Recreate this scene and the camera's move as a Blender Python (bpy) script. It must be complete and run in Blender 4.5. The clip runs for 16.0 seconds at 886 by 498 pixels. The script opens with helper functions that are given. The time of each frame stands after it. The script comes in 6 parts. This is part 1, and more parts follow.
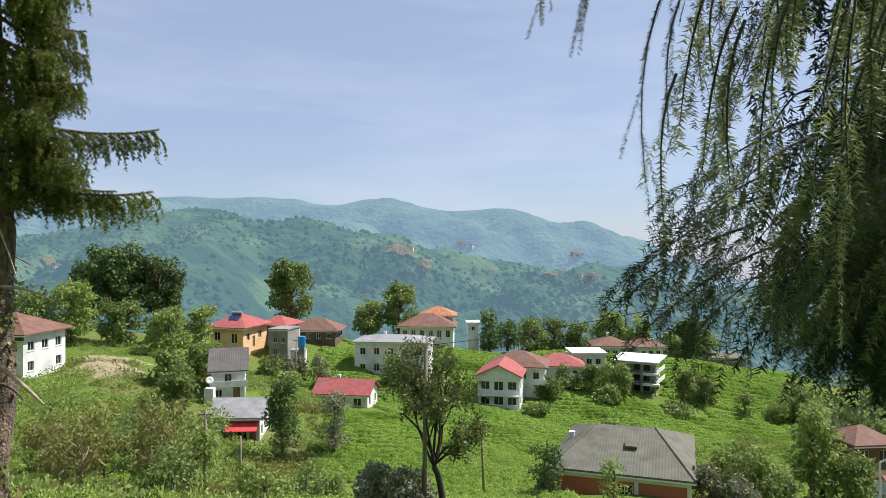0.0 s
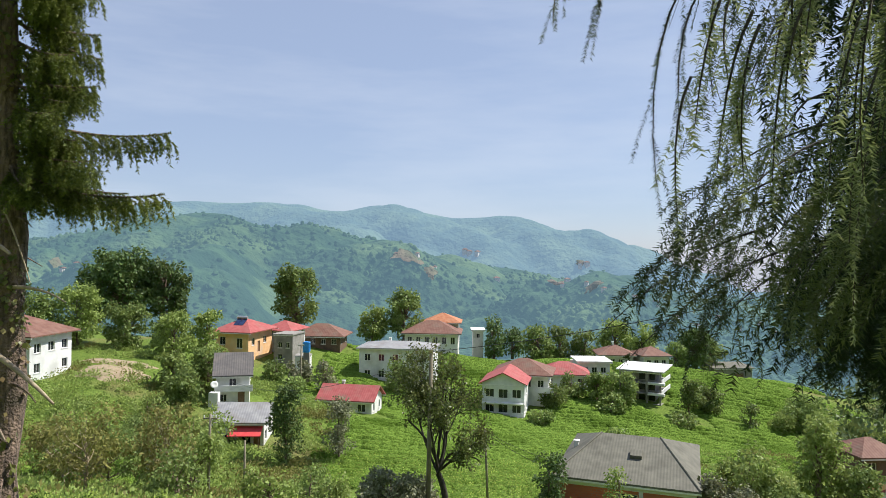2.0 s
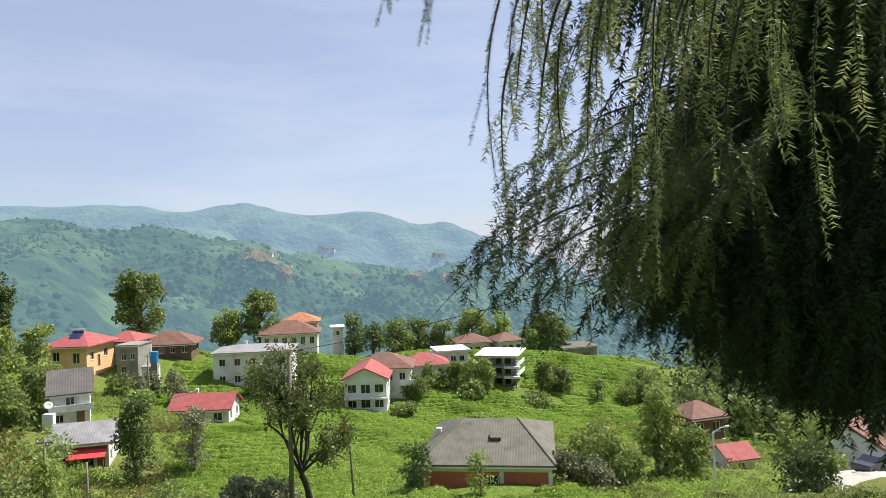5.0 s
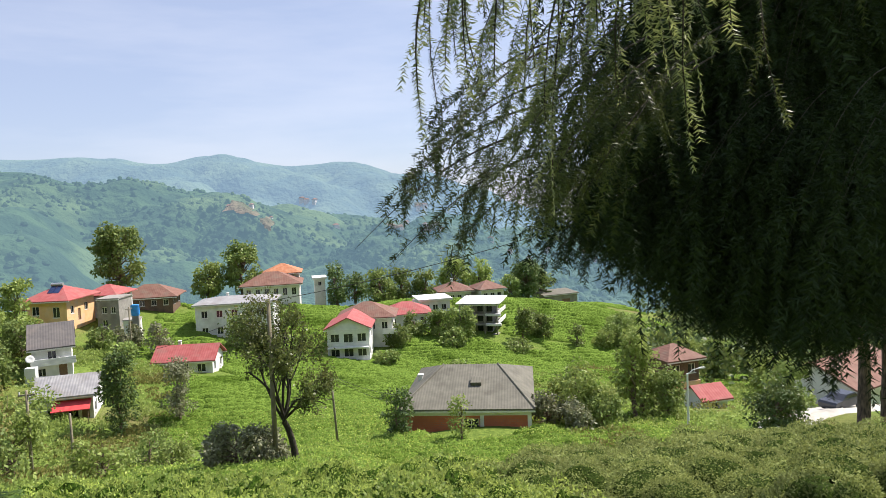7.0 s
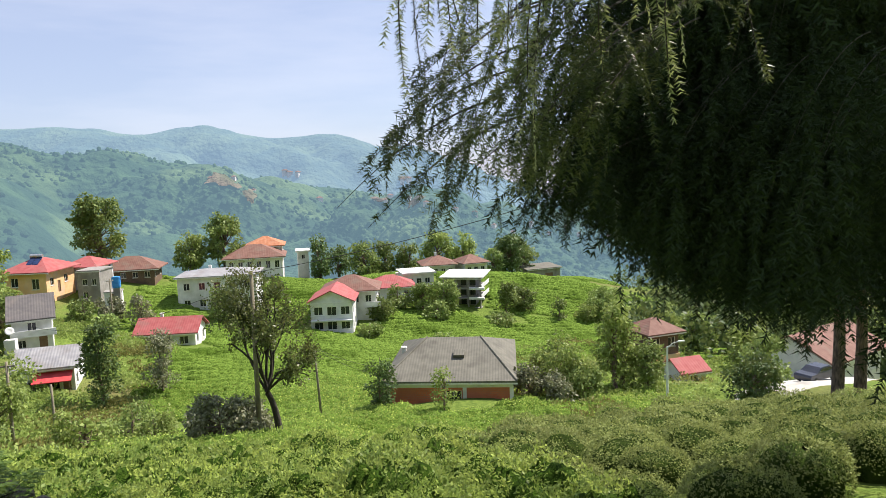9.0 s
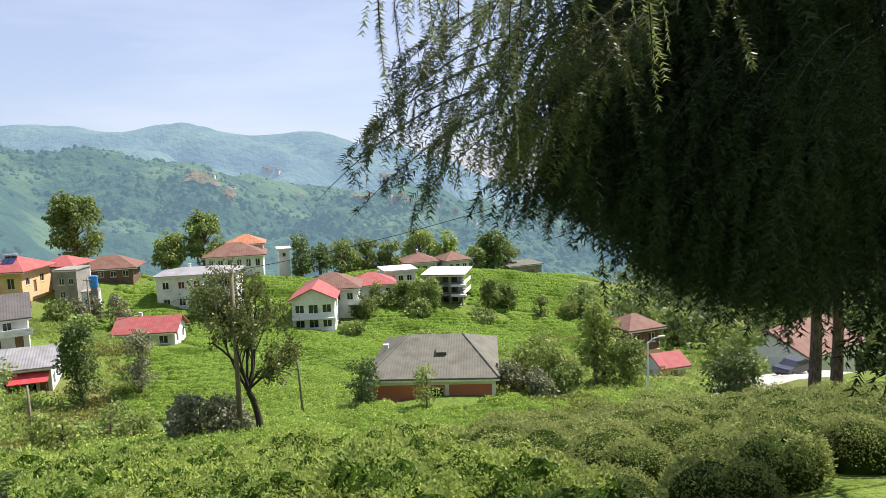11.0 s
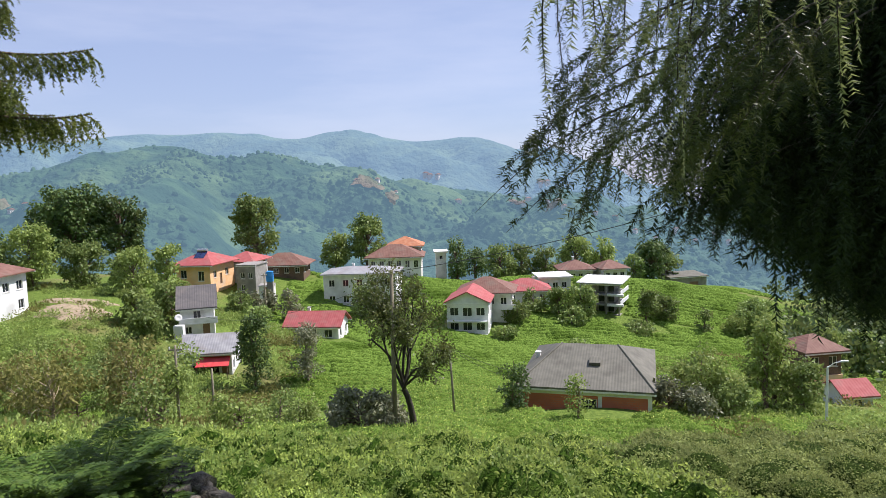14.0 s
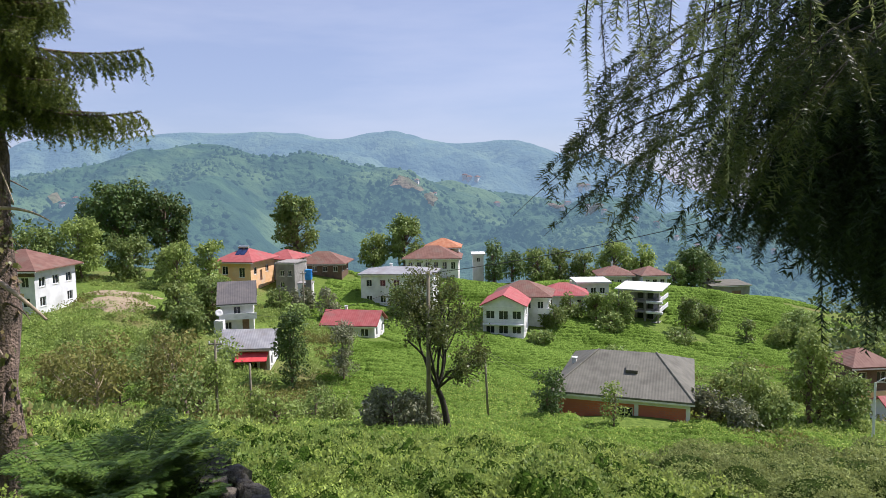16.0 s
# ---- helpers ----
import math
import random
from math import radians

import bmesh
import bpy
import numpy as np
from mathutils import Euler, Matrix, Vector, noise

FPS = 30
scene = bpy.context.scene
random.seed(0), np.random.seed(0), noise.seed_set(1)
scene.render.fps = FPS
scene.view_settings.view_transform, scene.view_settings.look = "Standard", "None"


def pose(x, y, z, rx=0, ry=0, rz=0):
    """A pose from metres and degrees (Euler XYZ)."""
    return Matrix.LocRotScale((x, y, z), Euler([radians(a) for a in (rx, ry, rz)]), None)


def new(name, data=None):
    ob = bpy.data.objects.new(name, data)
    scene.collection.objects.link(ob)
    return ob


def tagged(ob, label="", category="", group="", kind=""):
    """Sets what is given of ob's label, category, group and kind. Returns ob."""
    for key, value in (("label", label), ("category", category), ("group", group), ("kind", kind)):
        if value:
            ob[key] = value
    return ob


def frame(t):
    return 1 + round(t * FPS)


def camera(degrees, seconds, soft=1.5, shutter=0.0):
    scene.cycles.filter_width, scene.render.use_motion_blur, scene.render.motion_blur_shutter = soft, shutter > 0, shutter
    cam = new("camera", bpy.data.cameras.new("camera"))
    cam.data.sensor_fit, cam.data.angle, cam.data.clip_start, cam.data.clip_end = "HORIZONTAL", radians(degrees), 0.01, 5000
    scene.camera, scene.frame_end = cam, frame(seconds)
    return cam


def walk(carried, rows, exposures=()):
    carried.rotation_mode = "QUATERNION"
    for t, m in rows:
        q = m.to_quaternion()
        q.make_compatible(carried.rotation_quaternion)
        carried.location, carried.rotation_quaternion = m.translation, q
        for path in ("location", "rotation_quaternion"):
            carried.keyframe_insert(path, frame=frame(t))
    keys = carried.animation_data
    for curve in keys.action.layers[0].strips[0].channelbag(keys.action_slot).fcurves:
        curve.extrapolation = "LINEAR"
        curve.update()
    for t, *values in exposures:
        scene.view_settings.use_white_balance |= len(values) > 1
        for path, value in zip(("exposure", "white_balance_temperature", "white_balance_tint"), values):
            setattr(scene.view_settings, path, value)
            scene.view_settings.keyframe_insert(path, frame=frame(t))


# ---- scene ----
cam = camera(65.36, 16.0, soft=0.85)
PATH = [
    (0.0, pose(-0.001, 0.005, 0.001, 90.000, -0.000, -0.000)),
    (0.5, pose(-0.035, -0.016, -0.007, 90.386, 0.028, 1.192)),
    (1.0, pose(-0.048, -0.027, -0.002, 90.668, -0.242, 2.625)),
    (1.5, pose(-0.057, -0.014, 0.001, 90.815, -0.436, 2.659)),
    (2.0, pose(-0.043, -0.040, -0.033, 90.580, -0.564, 0.452)),
    (2.5, pose(-0.054, -0.034, -0.046, 90.114, -0.588, -2.180)),
    (3.0, pose(-0.076, 0.000, -0.002, 89.545, -0.319, -5.454)),
    (3.5, pose(-0.070, 0.035, 0.013, 89.318, -0.326, -7.257)),
    (4.0, pose(-0.057, -0.004, -0.006, 89.319, -0.226, -8.102)),
    (4.5, pose(-0.031, -0.019, -0.025, 89.484, 0.009, -8.448)),
    (5.0, pose(0.033, -0.032, -0.106, 90.044, 1.923, -11.378)),
    (7.5, pose(0.268, -0.181, -0.214, 84.513, 2.379, -12.966)),
    (8.0, pose(0.258, -0.184, -0.236, 83.792, 2.136, -13.015)),
    (8.5, pose(0.268, -0.180, -0.246, 83.786, 2.449, -13.786)),
    (9.0, pose(0.258, -0.175, -0.262, 83.607, 2.097, -14.180)),
    (11.5, pose(0.268, -0.134, -0.284, 83.315, 2.277, -15.828)),
    (12.0, pose(0.258, -0.134, -0.281, 83.768, 2.328, -12.195)),
    (12.5, pose(0.268, -0.131, -0.306, 84.068, 2.223, -9.803)),
    (13.0, pose(0.258, -0.136, -0.294, 84.221, 2.128, -7.480)),
    (13.5, pose(0.268, -0.158, -0.276, 84.206, 2.016, -4.812)),
    (14.0, pose(0.258, -0.161, -0.252, 84.226, 1.854, -2.786)),
    (14.5, pose(0.268, -0.157, -0.266, 84.221, 1.634, -0.672)),
    (15.0, pose(0.258, -0.156, -0.268, 84.195, 1.072, 1.290)),
    (15.5, pose(0.268, -0.157, -0.261, 84.317, 0.912, 0.813)),
    (16.0, pose(0.258, -0.164, -0.255, 84.468, 0.824, 0.443)),
]
walk(cam, PATH, [(0.0, 0.62, 6300, 10), (4.0, 0.64, 6450, 11), (5.0, 0.77, 6550, 13), (9.0, 0.9, 6550, 15), (11.5, 0.93, 6500, 15), (12.5, 0.88, 6350, 15), (13.5, 0.74, 6150, 18), (16.0, 0.57, 6050, 20)])

# ---------------- world, sun, exposure ----------------
SUN_AZ, SUN_EL = radians(66), radians(53)      # clockwise from +y, above the horizon
world = bpy.data.worlds.new("sky")
scene.world = world
world.use_nodes = True
wn, wl = world.node_tree.nodes, world.node_tree.links
wn.clear()
w_out, w_bg = wn.new("ShaderNodeOutputWorld"), wn.new("ShaderNodeBackground")
w_sky = wn.new("ShaderNodeTexSky")
w_sky.sky_type, w_sky.sun_disc = "NISHITA", False
w_sky.sun_elevation, w_sky.sun_rotation = SUN_EL, SUN_AZ
w_sky.altitude, w_sky.air_density, w_sky.dust_density, w_sky.ozone_density = 400, 1.0, 0.5, 2.5
w_co, w_map = wn.new("ShaderNodeTexCoord"), wn.new("ShaderNodeMapping")
w_map.inputs["Scale"].default_value = (1.6, 1.6, 9.0)
w_map.inputs["Rotation"].default_value = (0.0, radians(16), radians(20))
w_noise, w_ramp, w_mix = wn.new("ShaderNodeTexNoise"), wn.new("ShaderNodeValToRGB"), wn.new("ShaderNodeMix")
w_noise.inputs["Scale"].default_value, w_noise.inputs["Detail"].default_value = 1.3, 5
w_noise.inputs["Roughness"].default_value = 0.55
w_ramp.color_ramp.elements[0].position, w_ramp.color_ramp.elements[1].position = 0.45, 0.7
w_ramp.color_ramp.elements[1].color = (0.26, 0.26, 0.26, 1)
w_mix.data_type = "RGBA"
w_mix.inputs["B"].default_value = (6.6, 6.9, 7.4, 1)   # thin cirrus
wl.new(w_co.outputs["Generated"], w_map.inputs["Vector"])
wl.new(w_map.outputs["Vector"], w_noise.inputs["Vector"])
wl.new(w_noise.outputs["Fac"], w_ramp.inputs["Fac"])
wl.new(w_ramp.outputs["Color"], w_mix.inputs["Factor"])
w_veil = wn.new("ShaderNodeMix")                       # summer haze over the whole sky
w_veil.data_type = "RGBA"
w_veil.inputs["Factor"].default_value = 0.62
w_veil.inputs["B"].default_value = (3.6, 4.15, 5.5, 1)
wl.new(w_sky.outputs["Color"], w_veil.inputs["A"])
wl.new(w_veil.outputs["Result"], w_mix.inputs["A"])
wl.new(w_mix.outputs["Result"], w_bg.inputs["Color"])
wl.new(w_bg.outputs["Background"], w_out.inputs["Surface"])
w_bg.inputs["Strength"].default_value = 0.085

sun = new("sun", bpy.data.lights.new("sun", "SUN"))
sun.data.energy, sun.data.angle, sun.data.color = 4.9, radians(0.55), (1.0, 0.93, 0.8)
SUN_DIR = Vector((math.cos(SUN_EL) * math.sin(SUN_AZ), math.cos(SUN_EL) * math.cos(SUN_AZ), math.sin(SUN_EL)))
sun.rotation_euler = SUN_DIR.to_track_quat("Z", "Y").to_euler()
sun.location = (60, 20, 60)

# ---------------- materials ----------------


def node_mat(name):
    m = bpy.data.materials.new(name)
    m.use_nodes = True
    nt = m.node_tree
    return m, nt, nt.nodes["Principled BSDF"], nt.nodes["Material Output"]


def mix_rgb(nt, a, b, fac, mode="MIX"):
    n = nt.nodes.new("ShaderNodeMix")
    n.data_type, n.blend_type = "RGBA", mode
    for key, v in (("A", a), ("B", b), ("Factor", fac)):
        s = n.inputs[key]
        if hasattr(v, "is_linked"):
            nt.links.new(v, s)
        elif key == "Factor":
            s.default_value = v
        else:
            s.default_value = (*v, 1)
    return n.outputs["Result"]


def noise_fac(nt, scale, lo=0.35, hi=0.65, detail=5, squash=None, world_space=False):
    co = nt.nodes.new("ShaderNodeNewGeometry") if world_space else nt.nodes.new("ShaderNodeTexCoord")
    src = co.outputs["Position"] if world_space else co.outputs["Object"]
    if squash:
        mp = nt.nodes.new("ShaderNodeMapping")
        mp.inputs["Scale"].default_value = squash
        nt.links.new(src, mp.inputs["Vector"])
        src = mp.outputs["Vector"]
    n, r = nt.nodes.new("ShaderNodeTexNoise"), nt.nodes.new("ShaderNodeMapRange")
    n.inputs["Scale"].default_value, n.inputs["Detail"].default_value = scale, detail
    r.inputs["From Min"].default_value, r.inputs["From Max"].default_value = lo, hi
    nt.links.new(src, n.inputs["Vector"])
    nt.links.new(n.outputs["Fac"], r.inputs["Value"])
    return r.outputs["Result"]


def add_bump(nt, bsdf, height, strength=0.4, dist=0.02):
    b = nt.nodes.new("ShaderNodeBump")
    b.inputs["Strength"].default_value, b.inputs["Distance"].default_value = strength, dist
    nt.links.new(height, b.inputs["Height"])
    nt.links.new(b.outputs["Normal"], bsdf.inputs["Normal"])


def surface(name, c1, c2, scale=6.0, stain=None, stain_scale=0.7, rough=0.8, metal=0.0, bump=0.3, dist=0.02, squash=None):
    """A solid surface: fine grain c1..c2, and larger stains."""
    m, nt, p, _ = node_mat(name)
    col = mix_rgb(nt, c1, c2, noise_fac(nt, scale, squash=squash))
    if stain:
        col = mix_rgb(nt, col, stain, noise_fac(nt, stain_scale, 0.52, 0.72))
    nt.links.new(col, p.inputs["Base Color"])
    p.inputs["Roughness"].default_value, p.inputs["Metallic"].default_value = rough, metal
    add_bump(nt, p, noise_fac(nt, scale * 3, 0.2, 0.8), bump, dist)
    return m


def corrugated(name, c1, c2, stain, axis, pitch, rough=0.75, metal=0.0):
    """Ribbed sheet roofing; the ribs run down the slope."""
    m, nt, p, _ = node_mat(name)
    col = mix_rgb(nt, c1, c2, noise_fac(nt, 1.2))
    col = mix_rgb(nt, col, stain, noise_fac(nt, 0.5, 0.52, 0.75))
    nt.links.new(col, p.inputs["Base Color"])
    p.inputs["Roughness"].default_value, p.inputs["Metallic"].default_value = rough, metal
    p.inputs["Specular IOR Level"].default_value = 0.2
    co, w = nt.nodes.new("ShaderNodeTexCoord"), nt.nodes.new("ShaderNodeTexWave")
    w.bands_direction = axis
    w.inputs["Scale"].default_value = 0.314 / pitch
    nt.links.new(co.outputs["Object"], w.inputs["Vector"])
    add_bump(nt, p, w.outputs["Fac"], 0.4, 0.03)
    return m


def leaf_mat(name, c1, c2, c3=None, patch=0.5, trans=0.3, rough=0.5, obj_var=0.35, spec=0.2):
    """Foliage: every leaf has its own tone, with larger patches and a tone per plant."""
    c1, c2, c3 = [c and (c[0] * 1.18, c[1], c[2] * 1.1) for c in (c1, c2, c3)]
    m, nt, p, out = node_mat(name)
    geo, info = nt.nodes.new("ShaderNodeNewGeometry"), nt.nodes.new("ShaderNodeObjectInfo")
    col = mix_rgb(nt, c1, c2, geo.outputs["Random Per Island"])
    if c3:
        col = mix_rgb(nt, col, c3, noise_fac(nt, patch, 0.5, 0.66, 3, world_space=True))
    tone = nt.nodes.new("ShaderNodeMapRange")
    tone.inputs["To Min"].default_value, tone.inputs["To Max"].default_value = 1 - obj_var, 1 + obj_var
    nt.links.new(info.outputs["Random"], tone.inputs["Value"])
    hsv = nt.nodes.new("ShaderNodeHueSaturation")
    nt.links.new(tone.outputs["Result"], hsv.inputs["Value"])
    nt.links.new(col, hsv.inputs["Color"])
    nt.links.new(hsv.outputs["Color"], p.inputs["Base Color"])
    p.inputs["Roughness"].default_value = rough
    p.inputs["Specular IOR Level"].default_value = spec
    t, mx = nt.nodes.new("ShaderNodeBsdfTranslucent"), nt.nodes.new("ShaderNodeMixShader")
    nt.links.new(mix_rgb(nt, hsv.outputs["Color"], (1.0, 1.0, 0.35), 0.12), t.inputs["Color"])
    mx.inputs["Fac"].default_value = trans
    nt.links.new(p.outputs["BSDF"], mx.inputs[1])
    nt.links.new(t.outputs["BSDF"], mx.inputs[2])
    nt.links.new(mx.outputs["Shader"], out.inputs["Surface"])
    return m


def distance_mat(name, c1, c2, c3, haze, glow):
    """Far wooded hills; the blue haze of distance is an emitted glow."""
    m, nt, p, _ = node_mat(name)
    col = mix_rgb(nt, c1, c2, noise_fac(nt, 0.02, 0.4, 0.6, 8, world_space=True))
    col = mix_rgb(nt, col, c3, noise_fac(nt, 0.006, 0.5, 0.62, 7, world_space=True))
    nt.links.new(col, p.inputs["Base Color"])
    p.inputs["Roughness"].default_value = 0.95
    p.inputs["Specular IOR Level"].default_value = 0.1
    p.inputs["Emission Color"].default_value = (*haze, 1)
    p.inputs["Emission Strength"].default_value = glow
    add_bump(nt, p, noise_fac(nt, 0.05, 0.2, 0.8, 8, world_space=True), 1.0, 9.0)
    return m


M = {}
M["grass"] = surface("grass", (0.08, 0.13, 0.026), (0.15, 0.21, 0.046), 2.5, (0.17, 0.15, 0.07), 0.09, 0.9, bump=0.8, dist=0.12)
M["dirt"] = surface("bare earth", (0.24, 0.185, 0.12), (0.34, 0.27, 0.19), 1.5, (0.2, 0.18, 0.09), 0.4, 0.95, bump=0.6, dist=0.1)
M["road"] = surface("pale concrete road", (0.36, 0.35, 0.33), (0.46, 0.45, 0.43), 2.0, (0.25, 0.24, 0.22), 0.3, 0.9)
# blue emission paints the distance haze onto both hill materials
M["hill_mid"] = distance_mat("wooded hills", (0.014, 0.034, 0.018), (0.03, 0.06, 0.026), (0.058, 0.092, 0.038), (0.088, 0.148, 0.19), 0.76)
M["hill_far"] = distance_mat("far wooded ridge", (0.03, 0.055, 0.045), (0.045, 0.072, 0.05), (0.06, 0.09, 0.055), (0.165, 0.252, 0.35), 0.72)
M["white"] = surface("white painted plaster", (0.62, 0.63, 0.64), (0.7, 0.7, 0.7), 1.5, (0.47, 0.47, 0.45), 0.5, 0.85)
M["grey_white"] = surface("greyish plaster", (0.62, 0.64, 0.66), (0.72, 0.73, 0.74), 1.5, (0.5, 0.51, 0.51), 0.4, 0.85)
M["orange"] = surface("orange plaster", (0.72, 0.43, 0.21), (0.78, 0.51, 0.28), 1.2, (0.62, 0.45, 0.32), 0.5, 0.85)
M["concrete"] = surface("raw concrete", (0.21, 0.2, 0.19), (0.29, 0.28, 0.265), 2.0, (0.16, 0.15, 0.14), 0.5, 0.9)
M["wood_dark"] = surface("dark weathered timber", (0.1, 0.06, 0.04), (0.17, 0.11, 0.08), 5.0, (0.07, 0.05, 0.04), 0.8, 0.8, squash=(1, 1, 6))
M["wood_pole"] = surface("weathered wood pole", (0.17, 0.15, 0.11), (0.26, 0.23, 0.17), 8.0, (0.12, 0.11, 0.08), 1.0, 0.9, squash=(6, 6, 0.6))
M["roof_red"] = corrugated("red sheet roof", (0.3, 0.072, 0.074), (0.36, 0.11, 0.11), (0.25, 0.12, 0.108), "X", 0.35)
M["roof_rust"] = corrugated("rusty brown roof", (0.15, 0.075, 0.06), (0.2, 0.11, 0.088), (0.17, 0.13, 0.105), "X", 0.35, 0.75)
M["roof_tile"] = corrugated("orange clay tile roof", (0.36, 0.14, 0.075), (0.42, 0.2, 0.12), (0.28, 0.14, 0.09), "X", 0.3, 0.85)
M["roof_dark"] = corrugated("dark grey sheet roof", (0.1, 0.095, 0.1), (0.14, 0.13, 0.13), (0.17, 0.15, 0.14), "X", 0.3, 0.7)
M["roof_grey"] = corrugated("grey corrugated roof", (0.11, 0.108, 0.09), (0.15, 0.146, 0.122), (0.085, 0.082, 0.068), "X", 0.25, 0.75)
M["roof_tin"] = corrugated("weathered tin roof", (0.27, 0.27, 0.285), (0.35, 0.35, 0.36), (0.24, 0.22, 0.21), "X", 0.3, 0.5, 0.2)
M["awning"] = surface("red awning", (0.55, 0.04, 0.05), (0.62, 0.07, 0.07), 2.0, (0.42, 0.04, 0.05), 1.0, 0.7)
M["frame"] = surface("window frame", (0.6, 0.6, 0.6), (0.7, 0.7, 0.7), 4.0, rough=0.5)
M["frame_dark"] = surface("brown door wood", (0.16, 0.09, 0.06), (0.22, 0.13, 0.08), 4.0, rough=0.6)
M["tarp"] = surface("blue tarpaulin", (0.02, 0.2, 0.62), (0.04, 0.3, 0.75), 2.0, rough=0.5)
M["metal"] = surface("galvanised metal", (0.5, 0.5, 0.5), (0.6, 0.6, 0.6), 4.0, rough=0.4, metal=0.8)
M["cable"] = surface("black cable", (0.02, 0.02, 0.02), (0.03, 0.03, 0.03), 4.0, rough=0.6)
M["stone"] = surface("mossy field stone", (0.06, 0.052, 0.042), (0.17, 0.15, 0.12), 14.0, (0.05, 0.065, 0.02), 3.5, 0.95, bump=0.7, dist=0.03)
M["bark"] = surface("grey-brown bark", (0.075, 0.055, 0.045), (0.25, 0.18, 0.14), 9.0, (0.06, 0.05, 0.036), 2.6, 0.95, bump=1.0, dist=0.04, squash=(2.2, 2.2, 0.5))
M["bark_dark"] = surface("dark bark", (0.032, 0.027, 0.022), (0.065, 0.055, 0.045), 8.0, (0.03, 0.027, 0.02), 1.5, 0.95, bump=0.9, dist=0.03, squash=(2, 2, 0.5))
M["deadwood"] = surface("pale dead wood", (0.3, 0.24, 0.17), (0.42, 0.34, 0.25), 9.0, (0.2, 0.16, 0.12), 2.0, 0.9, bump=0.6, dist=0.02)
M["car_paint"] = surface("dark car paint", (0.03, 0.035, 0.05), (0.04, 0.045, 0.06), 1.0, rough=0.25)
M["rubber"] = surface("tyre rubber", (0.02, 0.02, 0.02), (0.03, 0.03, 0.03), 5.0, rough=0.9)
M["solar"] = surface("solar collector glass", (0.01, 0.02, 0.07), (0.02, 0.04, 0.12), 2.0, rough=0.15)
glass, gnt, gp, _ = node_mat("window glass")
gp.inputs["Base Color"].default_value = (0.02, 0.025, 0.03, 1)
gp.inputs["Roughness"].default_value = 0.08
gp.inputs["Specular IOR Level"].default_value = 0.6
M["glass"] = glass

# hollow clay brick walling
bm_, bnt, bp, _ = node_mat("red hollow brick")
bt, bco, bmap = bnt.nodes.new("ShaderNodeTexBrick"), bnt.nodes.new("ShaderNodeTexCoord"), bnt.nodes.new("ShaderNodeMapping")
bmap.inputs["Rotation"].default_value = (radians(90), 0, 0)
bt.inputs["Color1"].default_value, bt.inputs["Color2"].default_value = (0.6, 0.17, 0.075, 1), (0.5, 0.13, 0.06, 1)
bt.inputs["Mortar"].default_value = (0.34, 0.2, 0.15, 1)
bt.inputs["Scale"].default_value, bt.inputs["Brick Width"].default_value, bt.inputs["Row Height"].default_value = 1.0, 0.4, 0.2
bt.inputs["Mortar Size"].default_value = 0.015
bnt.links.new(bco.outputs["Object"], bmap.inputs["Vector"])
bnt.links.new(bmap.outputs["Vector"], bt.inputs["Vector"])
bnt.links.new(mix_rgb(bnt, bt.outputs["Color"], (0.44, 0.14, 0.085), noise_fac(bnt, 0.8)), bp.inputs["Base Color"])
bp.inputs["Roughness"].default_value = 0.9
add_bump(bnt, bp, bt.outputs["Fac"], -0.5, 0.02)
M["brick"] = bm_

M["tea"] = leaf_mat("tea leaves", (0.09, 0.175, 0.034), (0.36, 0.53, 0.1), (0.13, 0.245, 0.048), 0.55, 0.42, 0.45, 0.2, 0.16)
M["tea_old"] = leaf_mat("darker trimmed tea leaves", (0.085, 0.14, 0.036), (0.26, 0.36, 0.1), (0.155, 0.22, 0.068), 0.5, 0.3, 0.6, 0.2, 0.12)
# core colours kept dark to paint the shade in gaps below the leaves
M["tea_core"] = surface("shaded tea twigs", (0.02, 0.045, 0.006), (0.05, 0.1, 0.012), 14.0, (0.06, 0.1, 0.015), 3.0, 0.9, bump=1.0, dist=0.05)
M["tea_old_core"] = surface("shaded trimmed tea skin", (0.025, 0.045, 0.008), (0.06, 0.1, 0.018), 22.0, (0.08, 0.12, 0.025), 2.2, 0.9, bump=1.0, dist=0.05)
M["tea_far"] = surface("distant tea rows", (0.11, 0.195, 0.03), (0.215, 0.335, 0.06), 5.0, (0.07, 0.13, 0.014), 0.12, 0.9, bump=1.0, dist=0.2)
for core_name in ("tea_core", "tea_old_core", "tea_far", "grass"):
    for nd in M[core_name].node_tree.nodes:
        if nd.type == "BSDF_PRINCIPLED":
            nd.inputs["Specular IOR Level"].default_value = 0.03
M["leaf"] = leaf_mat("broad leaves", (0.09, 0.17, 0.04), (0.19, 0.3, 0.08), None, 0.5, 0.3, 0.5, 0.3)
M["leaf_light"] = leaf_mat("light green leaves", (0.125, 0.22, 0.048), (0.24, 0.36, 0.09), None, 0.5, 0.35, 0.5, 0.25)
M["leaf_dark"] = leaf_mat("dark green leaves", (0.04, 0.095, 0.026), (0.085, 0.155, 0.042), None, 0.5, 0.2, 0.5, 0.2)
M["leaf_grey"] = leaf_mat("grey-green leaves", (0.1, 0.14, 0.075), (0.2, 0.24, 0.14), None, 0.5, 0.2, 0.5, 0.2)
M["leaf_straw"] = leaf_mat("dry yellowish leaves", (0.12, 0.155, 0.035), (0.23, 0.26, 0.07), (0.2, 0.21, 0.065), 0.4, 0.3, 0.6, 0.25)
M["leaf_fruit"] = leaf_mat("fruit tree leaves", (0.035, 0.07, 0.016), (0.1, 0.155, 0.036), (0.1, 0.13, 0.04), 0.5, 0.3, 0.35, 0.2)
